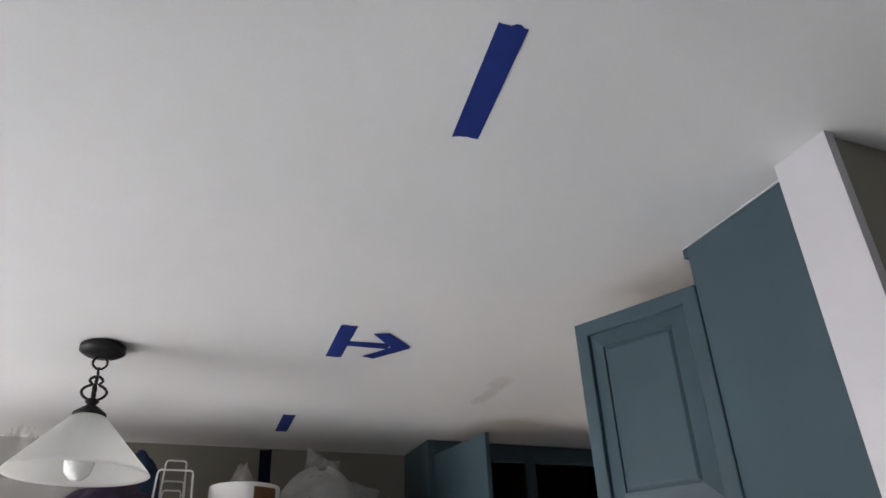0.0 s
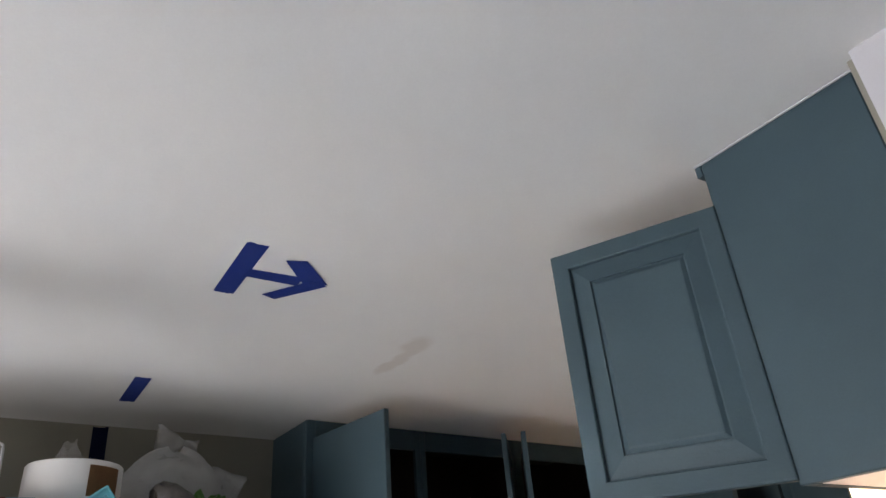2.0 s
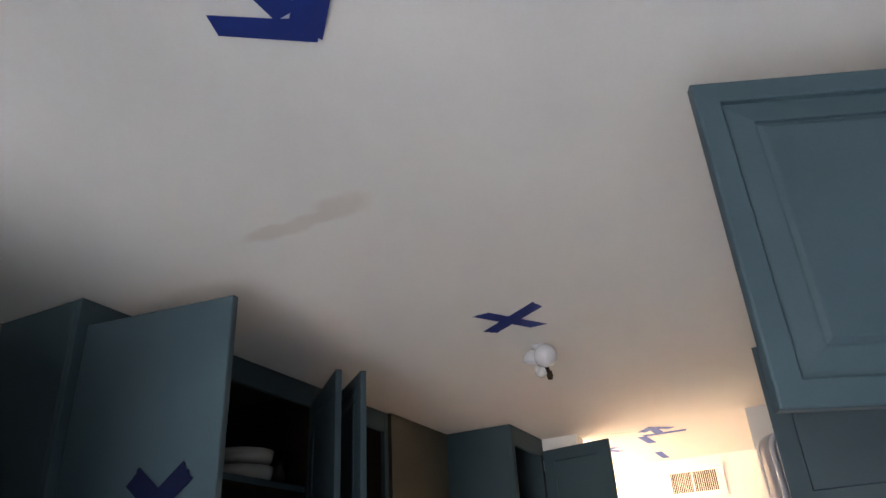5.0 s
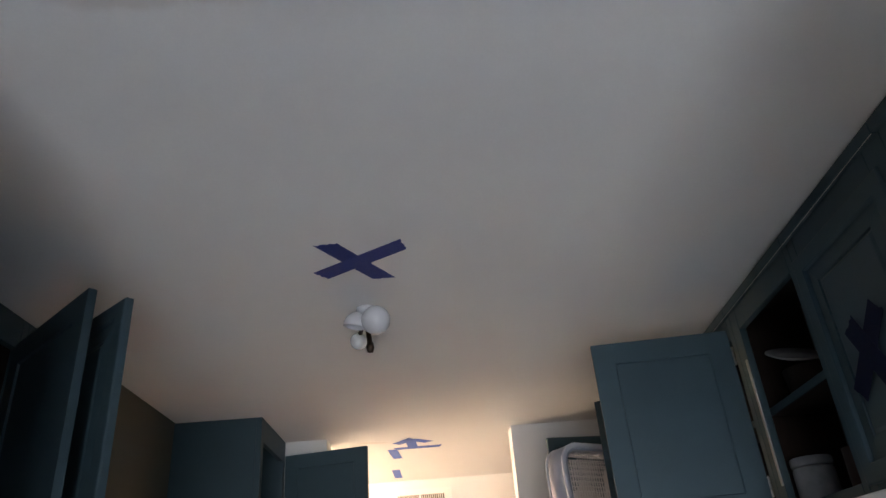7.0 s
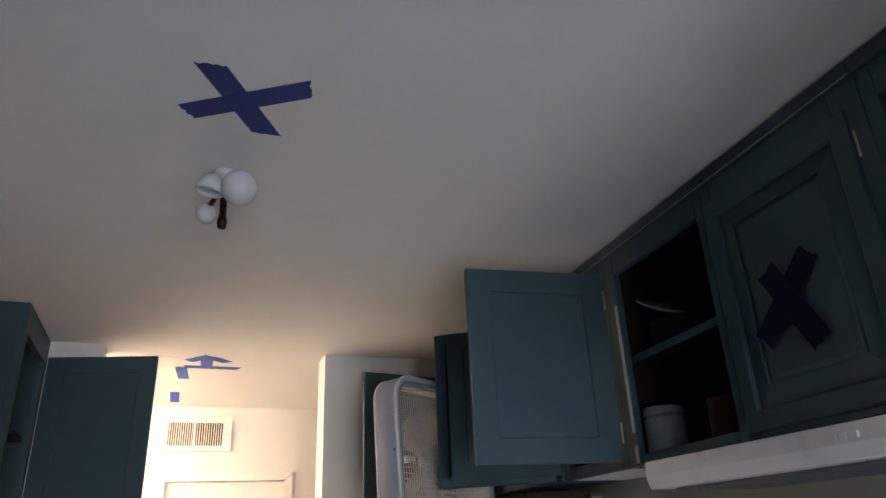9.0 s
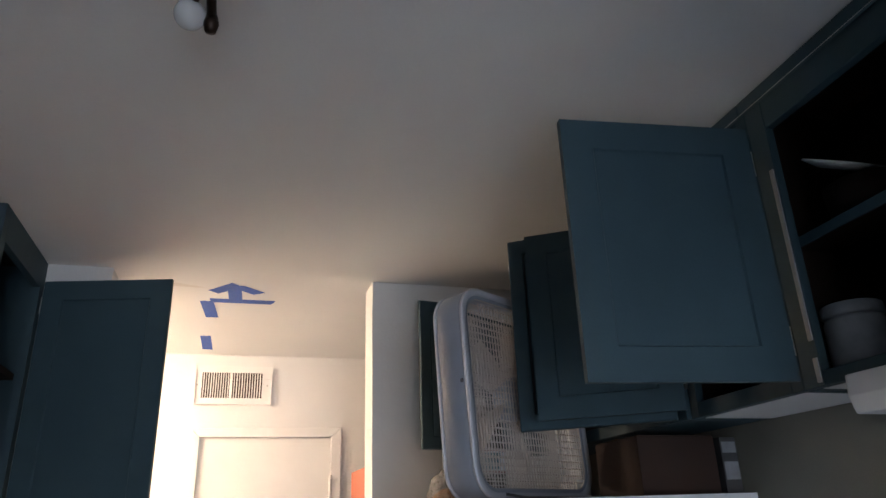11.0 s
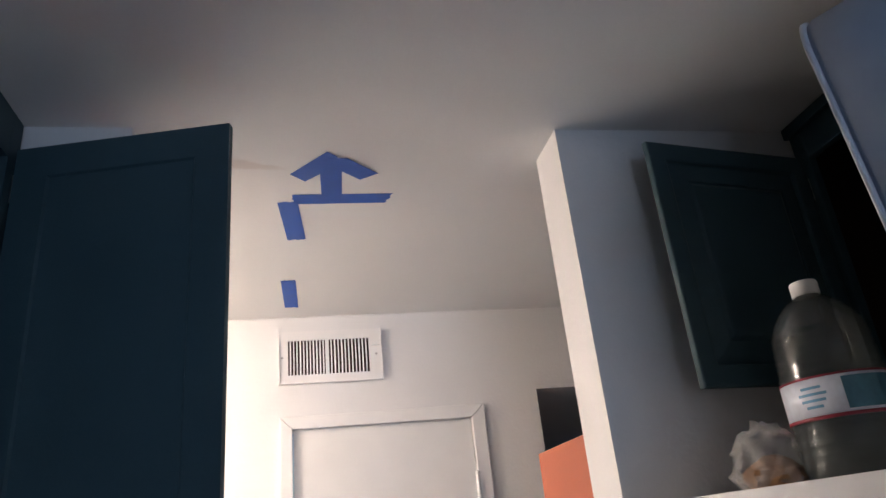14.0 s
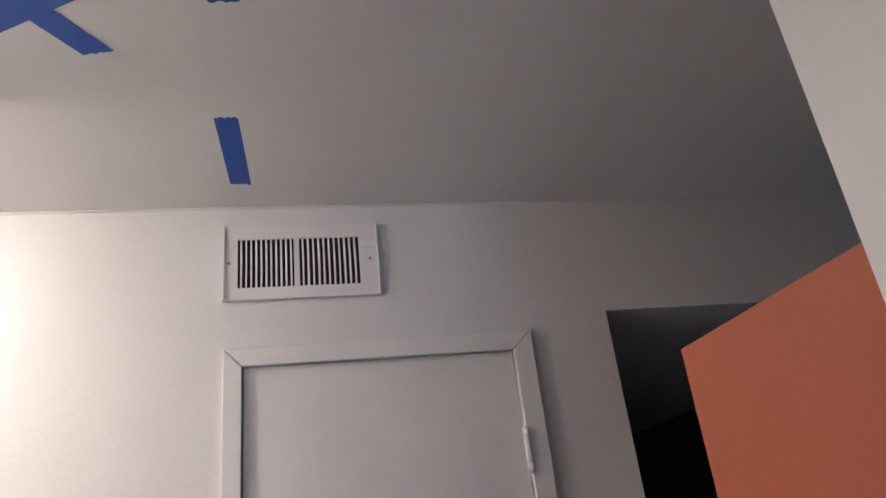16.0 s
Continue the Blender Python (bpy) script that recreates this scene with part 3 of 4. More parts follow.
vertical_tape("strip of blue tape down the olive wall, darkened as shaded", (-1.0699, -1.31, 2.36), (0, 1), [((-0.0, 0.075), (0.004, -0.13))], 0.05)
# cross on the closed east door; the face looks west
vertical_tape("blue tape cross on the closed cabinet door, darkened as shaded", (1.0385, -0.075, 2.085), (-0.0526, -1), [((0.085, 0.075), (-0.062, -0.05)), ((-0.02, 0.075), (0.068, -0.083))], 0.047)
# cross on the open west door; the face looks south
vertical_tape("blue tape cross on the open cabinet door, darkened as shaded", (-0.475, -0.6235, 1.93), (0.415, 0.052), [((-0.07, 0.06), (0.07, -0.06)), ((-0.07, -0.06), (0.07, 0.06))], 0.047)


# ---- dining pendant ----
def pendant():
    p = thing("pendant_lamp", "black iron pendant lamp with a frosted glass cone", "lamp", pose(0.05, -1.92, H))
    part("canopy", lathe([(0, -0.001), (0.051, -0.001), (0.059, -0.006), (0.059, -0.021), (0.048, -0.029), (0.02, -0.034), (0, -0.036)], 24), DARKIRON, p, "round black ceiling canopy", True)
    ring = [(0, 0.018 * math.cos(a * math.tau / 16), -0.052 + 0.018 * math.sin(a * math.tau / 16)) for a in range(16)]
    part("chain_link", rod(ring, 0.0032, 8, True), DARKIRON, p, smooth=True)
    ring = [(0.008 * math.cos(a * math.tau / 16), 0, -0.081 + 0.014 * math.sin(a * math.tau / 16)) for a in range(16)]
    part("chain_link", rod(ring, 0.003, 8, True), DARKIRON, p, smooth=True)
    for s in (-1, 1):
        for ax in (0, 1):
            pts = []
            for k in range(25):
                u = k / 24
                if u < 0.36:
                    r = s * (0.004 + 0.012 * math.sin(math.pi * u / 0.36))
                else:
                    r = s * (0.004 + 0.030 * math.sin(math.pi * (u - 0.36) / 0.64) ** 0.6 * (1.05 - 0.25 * u))
                pts.append((r if ax == 0 else 0, r if ax else 0, -0.090 - 0.066 * u))
            part("scroll", rod(pts, 0.0038, 8), DARKIRON, p, smooth=True)
    part("stem", rod([(0, 0, -0.15), (0, 0, -0.19)], 0.004, 8), DARKIRON, p, smooth=True)
    part("finial", lathe([(0, -0.15), (0.012, -0.152), (0.018, -0.16), (0.010, -0.168), (0.022, -0.176), (0.040, -0.19), (0.042, -0.198), (0, -0.199)], 24), DARKIRON, p, "black flared shade holder", True)
    prof = [(0.036, -0.197), (0.045, -0.203), (0.165, -0.335), (0.172, -0.345), (0.169, -0.346), (0.160, -0.337), (0.043, -0.208), (0.034, -0.201)]
    part("shade", lathe(prof + prof[:1], 48), FROST, p, "frosted white glass cone", True)
    part("socket", lathe([(0, -0.2), (0.018, -0.2), (0.018, -0.25), (0, -0.25)], 16), DARKIRON, p, smooth=True)
    part("bulb", lathe([(0.014, -0.25), (0.018, -0.268), (0.030, -0.294), (0.036, -0.318), (0.031, -0.342), (0.017, -0.357), (0, -0.361)], 20), BULB, p, "white unlit bulb", True)


pendant()


# ---- kitchen ceiling light ----
def cluster():
    c = thing("ceiling_light", "small ceiling light with three white glass shades", "lamp", pose(0.075, 0.35, H))
    part("base", lathe([(0, -0.001), (0.026, -0.001), (0.028, -0.006), (0.022, -0.014), (0.015, -0.02), (0, -0.02)], 24), GLOBE, c, "white ceiling plate", True)
    part("stem", rod([(0, 0.012, -0.018), (0.0, 0.028, -0.05), (0.002, 0.055, -0.075)], 0.007, 10), BRONZE, c, smooth=True)
    part("knob", lathe([(0, -0.1), (0.008, -0.098), (0.011, -0.085), (0.008, -0.07), (0, -0.068)], 14, 0.002, 0.062), BRONZE, c, smooth=True)
    for x, y, z, r, rx, ry, glass in ((0.026, -0.037, -0.050, 0.0365, 12, 8, GLOBE), (-0.029, -0.014, -0.047, 0.029, 6, 12, GLOBE), (-0.030, 0.082, -0.058, 0.023, -10, -8, SMOKEGLOBE)):
        bowl_form = [(0.010, r), (r * 0.55, r * 0.85), (r * 0.9, r * 0.4), (r, 0), (r * 0.97, -r * 0.32), (r * 0.92, -r * 0.32), (r * 0.94, 0), (r * 0.84, r * 0.38), (r * 0.5, r * 0.78), (0.0, r * 0.92)]
        ball_form = [(r * math.sin(math.pi * k / 16), r * math.cos(math.pi * k / 16)) for k in range(17)]
        part("shade", lathe(bowl_form if rx == 6 else ball_form, 28), glass, c, "clear glass bulb" if glass is SMOKEGLOBE else "white opal glass shade", True, m=pose(x, y, z, rx, ry, 0))
        part("arm", rod([(0, 0.01, -0.03), (x * 0.5, y * 0.5, -0.035), (x * 0.85, y * 0.85, z * 0.8)], 0.006, 8), BRONZE, c, smooth=True)


cluster()

# ---- hall lamp ----
hl = thing("hall_ceiling_lamp", "lit flush white glass dome lamp on the hall ceiling", "lamp", pose(-0.98, 2.46, H))
part("base_ring", lathe([(0, -0.001), (0.150, -0.001), (0.154, -0.006), (0.154, -0.022), (0.148, -0.026), (0, -0.026)], 40), TRIM, hl, "white metal base ring", True)
part("dome", lathe([(0.140, -0.027), (0.138, -0.045), (0.124, -0.074), (0.095, -0.098), (0.055, -0.112), (0.012, -0.117), (0, -0.117)], 40), LIT, hl, "glowing warm frosted glass dome", True)
part("finial", lathe([(0, -0.118), (0.010, -0.118), (0.012, -0.124), (0.007, -0.132), (0, -0.134)], 16), STEEL, hl, "small metal finial", True)

sd = thing("smoke_detector", "round white smoke detector on the hall ceiling", "smoke detector", pose(-0.412, 2.445, H))
part("base", lathe([(0, -0.001), (0.058, -0.001), (0.06, -0.006), (0.058, -0.012), (0, -0.012)], 32), TRIM, sd, smooth=True)
part("gap_ring", lathe([(0, -0.0122), (0.053, -0.0122), (0.053, -0.0158), (0, -0.0158)], 32), GASKET, sd, "dark ring of vents", True)
part("cover", lathe([(0, -0.016), (0.056, -0.016), (0.057, -0.022), (0.050, -0.034), (0.03, -0.04), (0, -0.041)], 32), TRIM, sd, smooth=True)

# ---- hall: air vent ----
v = thing("air_vent", "white painted metal air vent with upright slats", "vent", pose(-0.031, 2.915, 2.211))
VW, VH = 0.343, 0.177
part("frame", boxes((0, VW, -0.007, -0.001, 0, 0.029), (0, VW, -0.007, -0.001, 0.146, VH), (0, 0.031, -0.007, -0.001, 0.029, 0.146), (VW - 0.044, VW, -0.007, -0.001, 0.029, 0.146), (0.153, 0.165, -0.0065, -0.001, 0.029, 0.146), r=0.0015), TRIM, v)
part("rim", boxes((0, 0.003, -0.012, -0.0075, 0, VH), (VW - 0.003, VW, -0.012, -0.0075, 0, VH), (0.003, VW - 0.003, -0.012, -0.0075, 0, 0.003)), TRIM, v)
part("backing", boxes((0.031, VW - 0.044, -0.0008, -0.0002, 0.029, 0.146)), DUCT, v, "dark duct behind the slats")
rng = random.Random(12)
for x0, x1 in ((0.033, 0.152), (0.167, 0.295)):
    for i in range(11):
        # a thin pressed slat, slightly bowed
        bm = bmesh.new()
        bow = rng.uniform(0.0003, 0.0014)
        cols = []
        for k in range(7):
            z = 0.03 + 0.115 * k / 6
            off = bow * math.sin(math.pi * k / 6)
            cols.append([bm.verts.new((dx + off, dy, z)) for dx, dy in ((-0.0036, -0.0005), (0.0036, -0.0005), (0.0036, 0.0005), (-0.0036, 0.0005))])
        for a, b in zip(cols, cols[1:]):
            for q in range(4):
                bm.faces.new((a[q], a[(q + 1) % 4], b[(q + 1) % 4], b[q]))
        bm.faces.new(cols[0][::-1])
        bm.faces.new(cols[-1])
        bmesh.ops.recalc_face_normals(bm, faces=bm.faces[:])
        part("slat", bm, TRIM, v, m=pose(x0 + (i + 0.5) * (x1 - x0) / 11, -0.0042, 0, 0, 0, -58 + rng.uniform(-7, 7)))
part("lever", boxes((VW - 0.042, VW - 0.004, -0.014, -0.008, 0.117, 0.122), r=0.001), TRIM, v)
for x in (0.012, VW - 0.02):
    part("screw", lathe([(0, 0), (0.004, 0.0005), (0.004, 0.002), (0, 0.003)], 10), STEEL, v, m=pose(x, -0.007, 0.088, 90))

# uneven paint bead where the hall wall meets the ceiling
rng = random.Random(21)
bead = [(-1.1 + 0.02 * k, 2.9135 - 0.0012 * rng.random(), H - 0.0015 - 0.0016 * rng.random() ** 3) for k in range(116)]
solid("trim_paint_bead", rod(bead, 0.0026, 6), WHITEWALL, "lumpy white paint bead along the ceiling line", "trim", kind="structure", smooth=True)

# ---- hall: closet door ----
cd = thing("closet_door", "plain white closet door with painted casing, closed", "door", pose(0.013, 2.915, 0.008))
part("slab", boxes((0.0005, 0.5815, 0.001, 0.037, 0.01, 2.0555), r=0.0015), DOORPAINT, cd)
part("stop", boxes((0, 0.58, 0.038, 0.11, 0, 2.057)), TRIM, cd)
W = 0.0405


def casing(poly, name):
    bm = prism(poly, 0, 0.013)
    soften(bm, 0.003, 2)
    return part(name, bm, TRIM, cd, m=pose(0, -0.0005, 0, 90))


casing([(-W, 0), (-0.002, 0), (-0.002, 2.056), (-W, 2.096)], "casing")
casing([(0.584, 0), (0.63, 0), (0.63, 2.1), (0.584, 2.056)], "casing")
casing([(-0.0015, 2.0568), (0.5835, 2.0568), (0.6295, 2.1005), (-W + 0.0005, 2.0965)], "casing")
for z in (1.79, 0.25):
    hg = part("hinge", rod([(0.582, -0.014, z), (0.582, -0.014, z + 0.095)], 0.0065, 10), TRIM, cd, "white painted hinge", True)
    for k in (0.012, 0.036, 0.06, 0.084):
        part("knuckle", rod([(0.582, -0.014, z + k - 0.004), (0.582, -0.014, z + k + 0.007)], 0.0075, 10), TRIM, hg)

# ---- hall: salmon panel ----
sp = thing("salmon_cabinet", "salmon painted tall cabinet in the hall", "cabinet", pose(0.574, 1.872, 0))
part("side_panel", boxes((0, 0.02, 0.0, 0.302, 0, 1.855), r=0.0025), SALMON, sp)
part("front_panel", boxes((0.0205, 0.42, 0.282, 0.302, 0, 1.855), r=0.0025), SALMON, sp)
part("top_panel", boxes((0.0205, 0.42, 0.0, 0.2815, 1.835, 1.853), r=0.0025), SALMON, sp)
part("side_panel", boxes((0.4205, 0.44, 0.0, 0.302, 0, 1.855), r=0.0025), SALMON, sp)

# ---- fridge ----
fr = thing("fridge", "white refrigerator with a top freezer", "refrigerator", pose(0.56, 0.937, 0))
FW, FT = 0.748, 1.717
part("body", boxes((0.085, 0.73, 0.0, FW, 0.03, FT), r=0.008), FRIDGE, fr)
part("gasket", boxes((0.072, 0.084, 0.012, FW - 0.012, 0.04, FT - 0.012)), GASKET, fr)
for z0, z1 in ((1.16, FT), (0.08, 1.15)):
    dr = part("door", boxes((0, 0.071, 0.0, FW, z0, z1), r=0.012), FRIDGE, fr)
    part("handle", boxes((-0.035, -0.012, 0.05, 0.075, z0 + 0.05, min(z1 - 0.05, z0 + 0.42)), (-0.012, 0.0, 0.052, 0.073, z0 + 0.06, z0 + 0.1), r=0.004), FRIDGE, dr)
part("hinge_cover", boxes((0.03, 0.09, FW - 0.06, FW - 0.02, FT + 0.001, FT + 0.005), r=0.0015), FRIDGE, fr)


# ---- box fan on the fridge ----
def rounded(w, h, r, seg=6, inset=0.0):
    pts = []
    for cx, cy, a0 in ((w - r, h - r, 0), (r, h - r, 90), (r, r, 180), (w - r, r, 270)):
        for k in range(seg + 1):
            a = radians(a0 + 90 * k / seg)
            pts.append((cx + (r - inset) * math.cos(a), cy + (r - inset) * math.sin(a)))
    return pts


def box_fan():
    """Upright square fan: x along its face, y its depth (0 at the front grille), z up."""
    w, h, d, r = 0.49, 0.492, 0.084, 0.075
    f = thing("box_fan", "pale grey plastic box fan standing on the fridge", "fan", pose(0.658, 1.037, FT + 0.004, -3, 0, 32))
    bm = bmesh.new()
    rings = []
    for y, ins in ((0.0, 0.012), (0.002, 0.004), (0.008, 0.0), (d - 0.008, 0.0), (d - 0.002, 0.004), (d, 0.012), (d, 0.024), (0.012, 0.024), (0.0, 0.024)):
        rings.append([bm.verts.new((x, y, z)) for x, z in rounded(w, h, r, 6, ins)])
    rings.append(rings[0])
    for a, b in zip(rings, rings[1:]):
        for i in range(len(a)):
            j = (i + 1) % len(a)
            bm.faces.new((a[i], a[j], b[j], b[i]))
    bmesh.ops.recalc_face_normals(bm, faces=bm.faces[:])
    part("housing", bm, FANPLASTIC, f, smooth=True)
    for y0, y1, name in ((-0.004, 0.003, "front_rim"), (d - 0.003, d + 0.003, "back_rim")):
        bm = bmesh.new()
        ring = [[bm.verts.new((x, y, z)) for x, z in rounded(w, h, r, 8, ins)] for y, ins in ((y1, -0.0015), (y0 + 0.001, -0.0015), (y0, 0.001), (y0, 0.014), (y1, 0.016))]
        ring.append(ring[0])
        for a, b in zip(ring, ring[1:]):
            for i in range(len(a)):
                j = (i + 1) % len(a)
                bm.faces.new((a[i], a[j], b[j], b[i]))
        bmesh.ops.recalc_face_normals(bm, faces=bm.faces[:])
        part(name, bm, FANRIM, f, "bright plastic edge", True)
    for y in (0.004, d - 0.004):
        g = part("grille", rod([(p[0], y, p[1]) for p in rounded(w, h, r, 6, 0.022)], 0.0032, 6, True), FANGRILLE, f)
        vert = mesh_of("bar", rod([(0, 0, 0.022), (0, 0, h - 0.022)], 0.0017, 5), FANGRILLE)
        for i in range(39):
            x = 0.03 + i * (w - 0.06) / 38
            b = new("bar", vert)
            b.parent = g
            edge = 0.0 if 0.07 < x < w - 0.07 else 0.03
            b.matrix_basis = Matrix.Translation((x, y, edge)) @ Matrix.Diagonal((1, 1, (h - 2 * edge - 0.012) / h, 1))
        hor = mesh_of("bar", rod([(0.022, 0, 0), (w - 0.022, 0, 0)], 0.0016, 5), FANGRILLE)
        for i in range(25):
            b = new("bar", hor)
            b.parent = g
            b.matrix_basis = Matrix.Translation((0, y + 0.003, 0.04 + i * (h - 0.08) / 24))
    part("motor", lathe([(0, 0), (0.05, 0), (0.055, 0.01), (0.055, 0.05), (0, 0.055)], 24), FANPLASTIC, f, m=pose(w / 2, 0.08, h / 2, 90))
    bm = bmesh.new()
    vs = []
    for rr, wd in ((0.045, 0.035), (0.12, 0.07), (0.185, 0.08)):
        for s in (-1, 1):
            ang = s * wd / rr / 2
            vs.append(bm.verts.new((rr * math.cos(ang), s * 0.018, rr * math.sin(ang))))
    for i in (0, 2):
        bm.faces.new((vs[i], vs[i + 1], vs[i + 3], vs[i + 2]))
    bmesh.ops.solidify(bm, geom=bm.faces[:], thickness=0.003)
    blade = mesh_of("blade", bm, FANGRILLE)
    for k in range(5):
        o = new("blade", blade)
        o.parent, o.matrix_basis = f, pose(w / 2, 0.06, h / 2, 0, 72 * k, 0)
    part("power_cord", rod([(0.10, -0.004, 0.012), (0.14, -0.03, 0.004), (0.22, -0.06, 0.004), (0.30, -0.075, 0.004), (0.37, -0.10, 0.004), (0.40, -0.15, 0.004)], 0.0035, 6), GASKET, f, "grey power cord", True, m=pose(0, 0, 0, 5))
    part("screw", lathe([(0, 0), (0.005, 0.001), (0.004, 0.003), (0, 0.004)], 10), GASKET, f, m=pose(0, 0.012, 0.26, 0, -90))
    for x in (0.08, w - 0.12):
        part("foot", boxes((x, x + 0.04, 0.005, d - 0.005, -0.001, 0.006), r=0.002), FANPLASTIC, f)


box_fan()


# ---- bottle, bag and boxes on the fridge ----
def bottle():
    b = thing("water_bottle", "large clear plastic water bottle with a label", "bottle", pose(0.843, 1.53, FT))
    prof = [(0, 0.001), (0.055, 0.001), (0.068, 0.006), (0.072, 0.02)]
    z = 0.02
    for i in range(4):
        prof += [(0.073, z + 0.006), (0.069, z + 0.010), (0.073, z + 0.015)]
        z += 0.015
    prof += [(0.0735, 0.085), (0.0735, 0.15)]
    z = 0.15
    for i in range(5):
        prof += [(0.074 - i * 0.001, z + 0.006), (0.069 - i * 0.001, z + 0.010), (0.073 - i * 0.001, z + 0.014)]
        z += 0.013
    prof += [(0.065, 0.225), (0.057, 0.243), (0.042, 0.262), (0.026, 0.274), (0.019, 0.279), (0.019, 0.285), (0.017, 0.285), (0.017, 0.277), (0.025, 0.271), (0.041, 0.259), (0.055, 0.241), (0.063, 0.223), (0.067, 0.21), (0.071, 0.15), (0.071, 0.02), (0.064, 0.008), (0, 0.004)]
    part("body", lathe(prof, 32), CLEAR, b, smooth=True)
    part("label", lathe([(0.0745, 0.085), (0.0749, 0.085), (0.0749, 0.146), (0.0745, 0.146), (0.0745, 0.085)], 32), LABELPAPER, b, "pale blue printed label", True)
    part("label_band", lathe([(0.0752, 0.085), (0.0755, 0.085), (0.0755, 0.090), (0.0752, 0.090), (0.0752, 0.085)], 32), LABELRED, b, "dark red label edge", True)
    part("label_band", lathe([(0.0752, 0.143), (0.0755, 0.143), (0.0755, 0.146), (0.0752, 0.146), (0.0752, 0.143)], 32), LABELRED, b, "dark red label edge", True)
    for i in range(4):
        wdt = (0.03, 0.042, 0.036, 0.025)[i]
        bm = bmesh.new()
        a0 = radians(205)
        vs = []
        for k in range(7):
            a = a0 + (k / 6 - 0.5) * wdt / 0.0757
            for zz in (0.128 - i * 0.009, 0.132 - i * 0.009):
                vs.append(bm.verts.new((0.0754 * math.cos(a), 0.0754 * math.sin(a), zz)))
        for k in range(6):
            bm.faces.new((vs[2 * k], vs[2 * k + 2], vs[2 * k + 3], vs[2 * k + 1]))
        part("print_bar", bm, BLUECARD, b)
    bm = bmesh.new()
    vs = []
    for k in range(9):
        a = radians(238 + 62 * k / 8)
        for zz in (0.094, 0.139):
            vs.append(bm.verts.new((0.0756 * math.cos(a), 0.0756 * math.sin(a), zz)))
    for k in range(8):
        bm.faces.new((vs[2 * k], vs[2 * k + 2], vs[2 * k + 3], vs[2 * k + 1]))
    part("label_panel", bm, TEALPRINT, b, "teal printed block")
    part("cap", lathe([(0, 0.302), (0.019, 0.302), (0.021, 0.299), (0.021, 0.279), (0.019, 0.278)], 24), WHITEPLASTIC, b, "white screw cap", True)


bottle()


def crumpled(sx, sy, sz, seed, pinch=0.0, sub=3, amp=0.16, freq=2.2):
    """A crumpled closed shape on z=0, drawn in towards its top by pinch."""
    bm = bmesh.new()
    bmesh.ops.create_icosphere(bm, subdivisions=sub, radius=1)
    o = Vector((seed * 3.1, seed * 1.7, seed * 0.9))
    for v in bm.verts:
        c = v.co.copy()
        k = 1 + amp * noise.noise(c * freq + o) + amp * 0.6 * noise.noise(c * freq * 2.7 + o) + amp * 0.35 * abs(noise.noise(c * freq * 6 + o))
        c *= k
        u = max(0.0, min(1.0, (c.z + 1) / 2))
        q = 1 - pinch * u ** 1.4
        v.co = Vector((c.x * q * sx, c.y * q * sy, max(0.0, (c.z + 0.85) / 1.85) * sz))
    return bm


bag = thing("snack_bag", "crumpled clear plastic bag of baked snacks", "bag", pose(0.768, 1.62, FT))
part("film", crumpled(0.066, 0.058, 0.098, 4, 0.35, 4, 0.34, 3.2), CLEARFILM, bag, smooth=True)
part("contents", crumpled(0.05, 0.045, 0.05, 7, 0.1), COOKIE, bag, "brown baked pieces")
cb = thing("cardboard_box", "dark brown cardboard box on the fridge", "box", pose(1.04, 1.0, FT + 0.001))
part("carton", boxes((0, 0.205, 0, 0.2, 0, 0.128), r=0.004), DARKCARD, cb)
part("flap", boxes((0.002, 0.203, 0.002, 0.099, 0.129, 0.132), r=0.001), DARKCARD, cb)
part("flap", boxes((0.002, 0.203, 0.101, 0.198, 0.129, 0.132), r=0.001), DARKCARD, cb)
part("packing_tape", boxes((-0.0008, 0.2058, 0.085, 0.115, 0.1322, 0.1327)), COOKIE, cb)
pk = thing("paper_pack", "grey paper pack with dull labels on the fridge", "box", pose(1.25, 0.985, FT + 0.001))
part("carton", boxes((0, 0.044, 0, 0.15, 0, 0.125), r=0.003), PACK, pk)
for z0, z1 in ((0.03, 0.07), (0.09, 0.115)):
    part("label", boxes((0.003, 0.041, -0.0012, -0.0004, z0, z1)), DULLPAPER, pk, "dull paper label")

# ---- range hood under the east cabinets ----
hood = thing("range_hood", "white enamel range hood under the cabinets", "range hood", pose(1.0, -0.33, 1.79))
bm = bmesh.new()
prof = [(0.015, 0.074), (0.012, 0.042), (0.02, 0.016), (0.29, 0.016), (0.29, 0.074)]
vs0 = [bm.verts.new((x, 0, z)) for x, z in prof]
vs1 = [bm.verts.new((x, 0.7, z)) for x, z in prof]
bm.faces.new(vs0)
bm.faces.new(vs1[::-1])
for i in range(5):
    j = (i + 1) % 5
    bm.faces.new((vs0[j], vs0[i], vs1[i], vs1[j]))
bmesh.ops.recalc_face_normals(bm, faces=bm.faces[:])
soften(bm, 0.004)
part("shell", bm, FRIDGE, hood)
# dark sheet that stands in for the dim underside of the hood
part("underside_shade", boxes((0.05, 0.27, 0.05, 0.65, 0.010, 0.0155), r=0.002), GASKET, hood, "dark panel added as the shade under the hood")
for y in (0.150, 0.172, 0.190):
    part("switch", boxes((0.008, 0.016, y, y + 0.013, 0.048, 0.058), r=0.002), WHITEPLASTIC, hood)

# ---- crockery ----


def bowl(label, x, y, z, r, h, group=""):
    return solid("bowl", lathe([(0, 0), (r * 0.75, 0), (r * 0.92, h * 0.3), (r, h), (r * 0.96, h), (r * 0.88, h * 0.35), (r * 0.7, 0.006), (0, 0.006)], 28), CROCKERY, label, "bowl", pose(x, y, z), True, group)


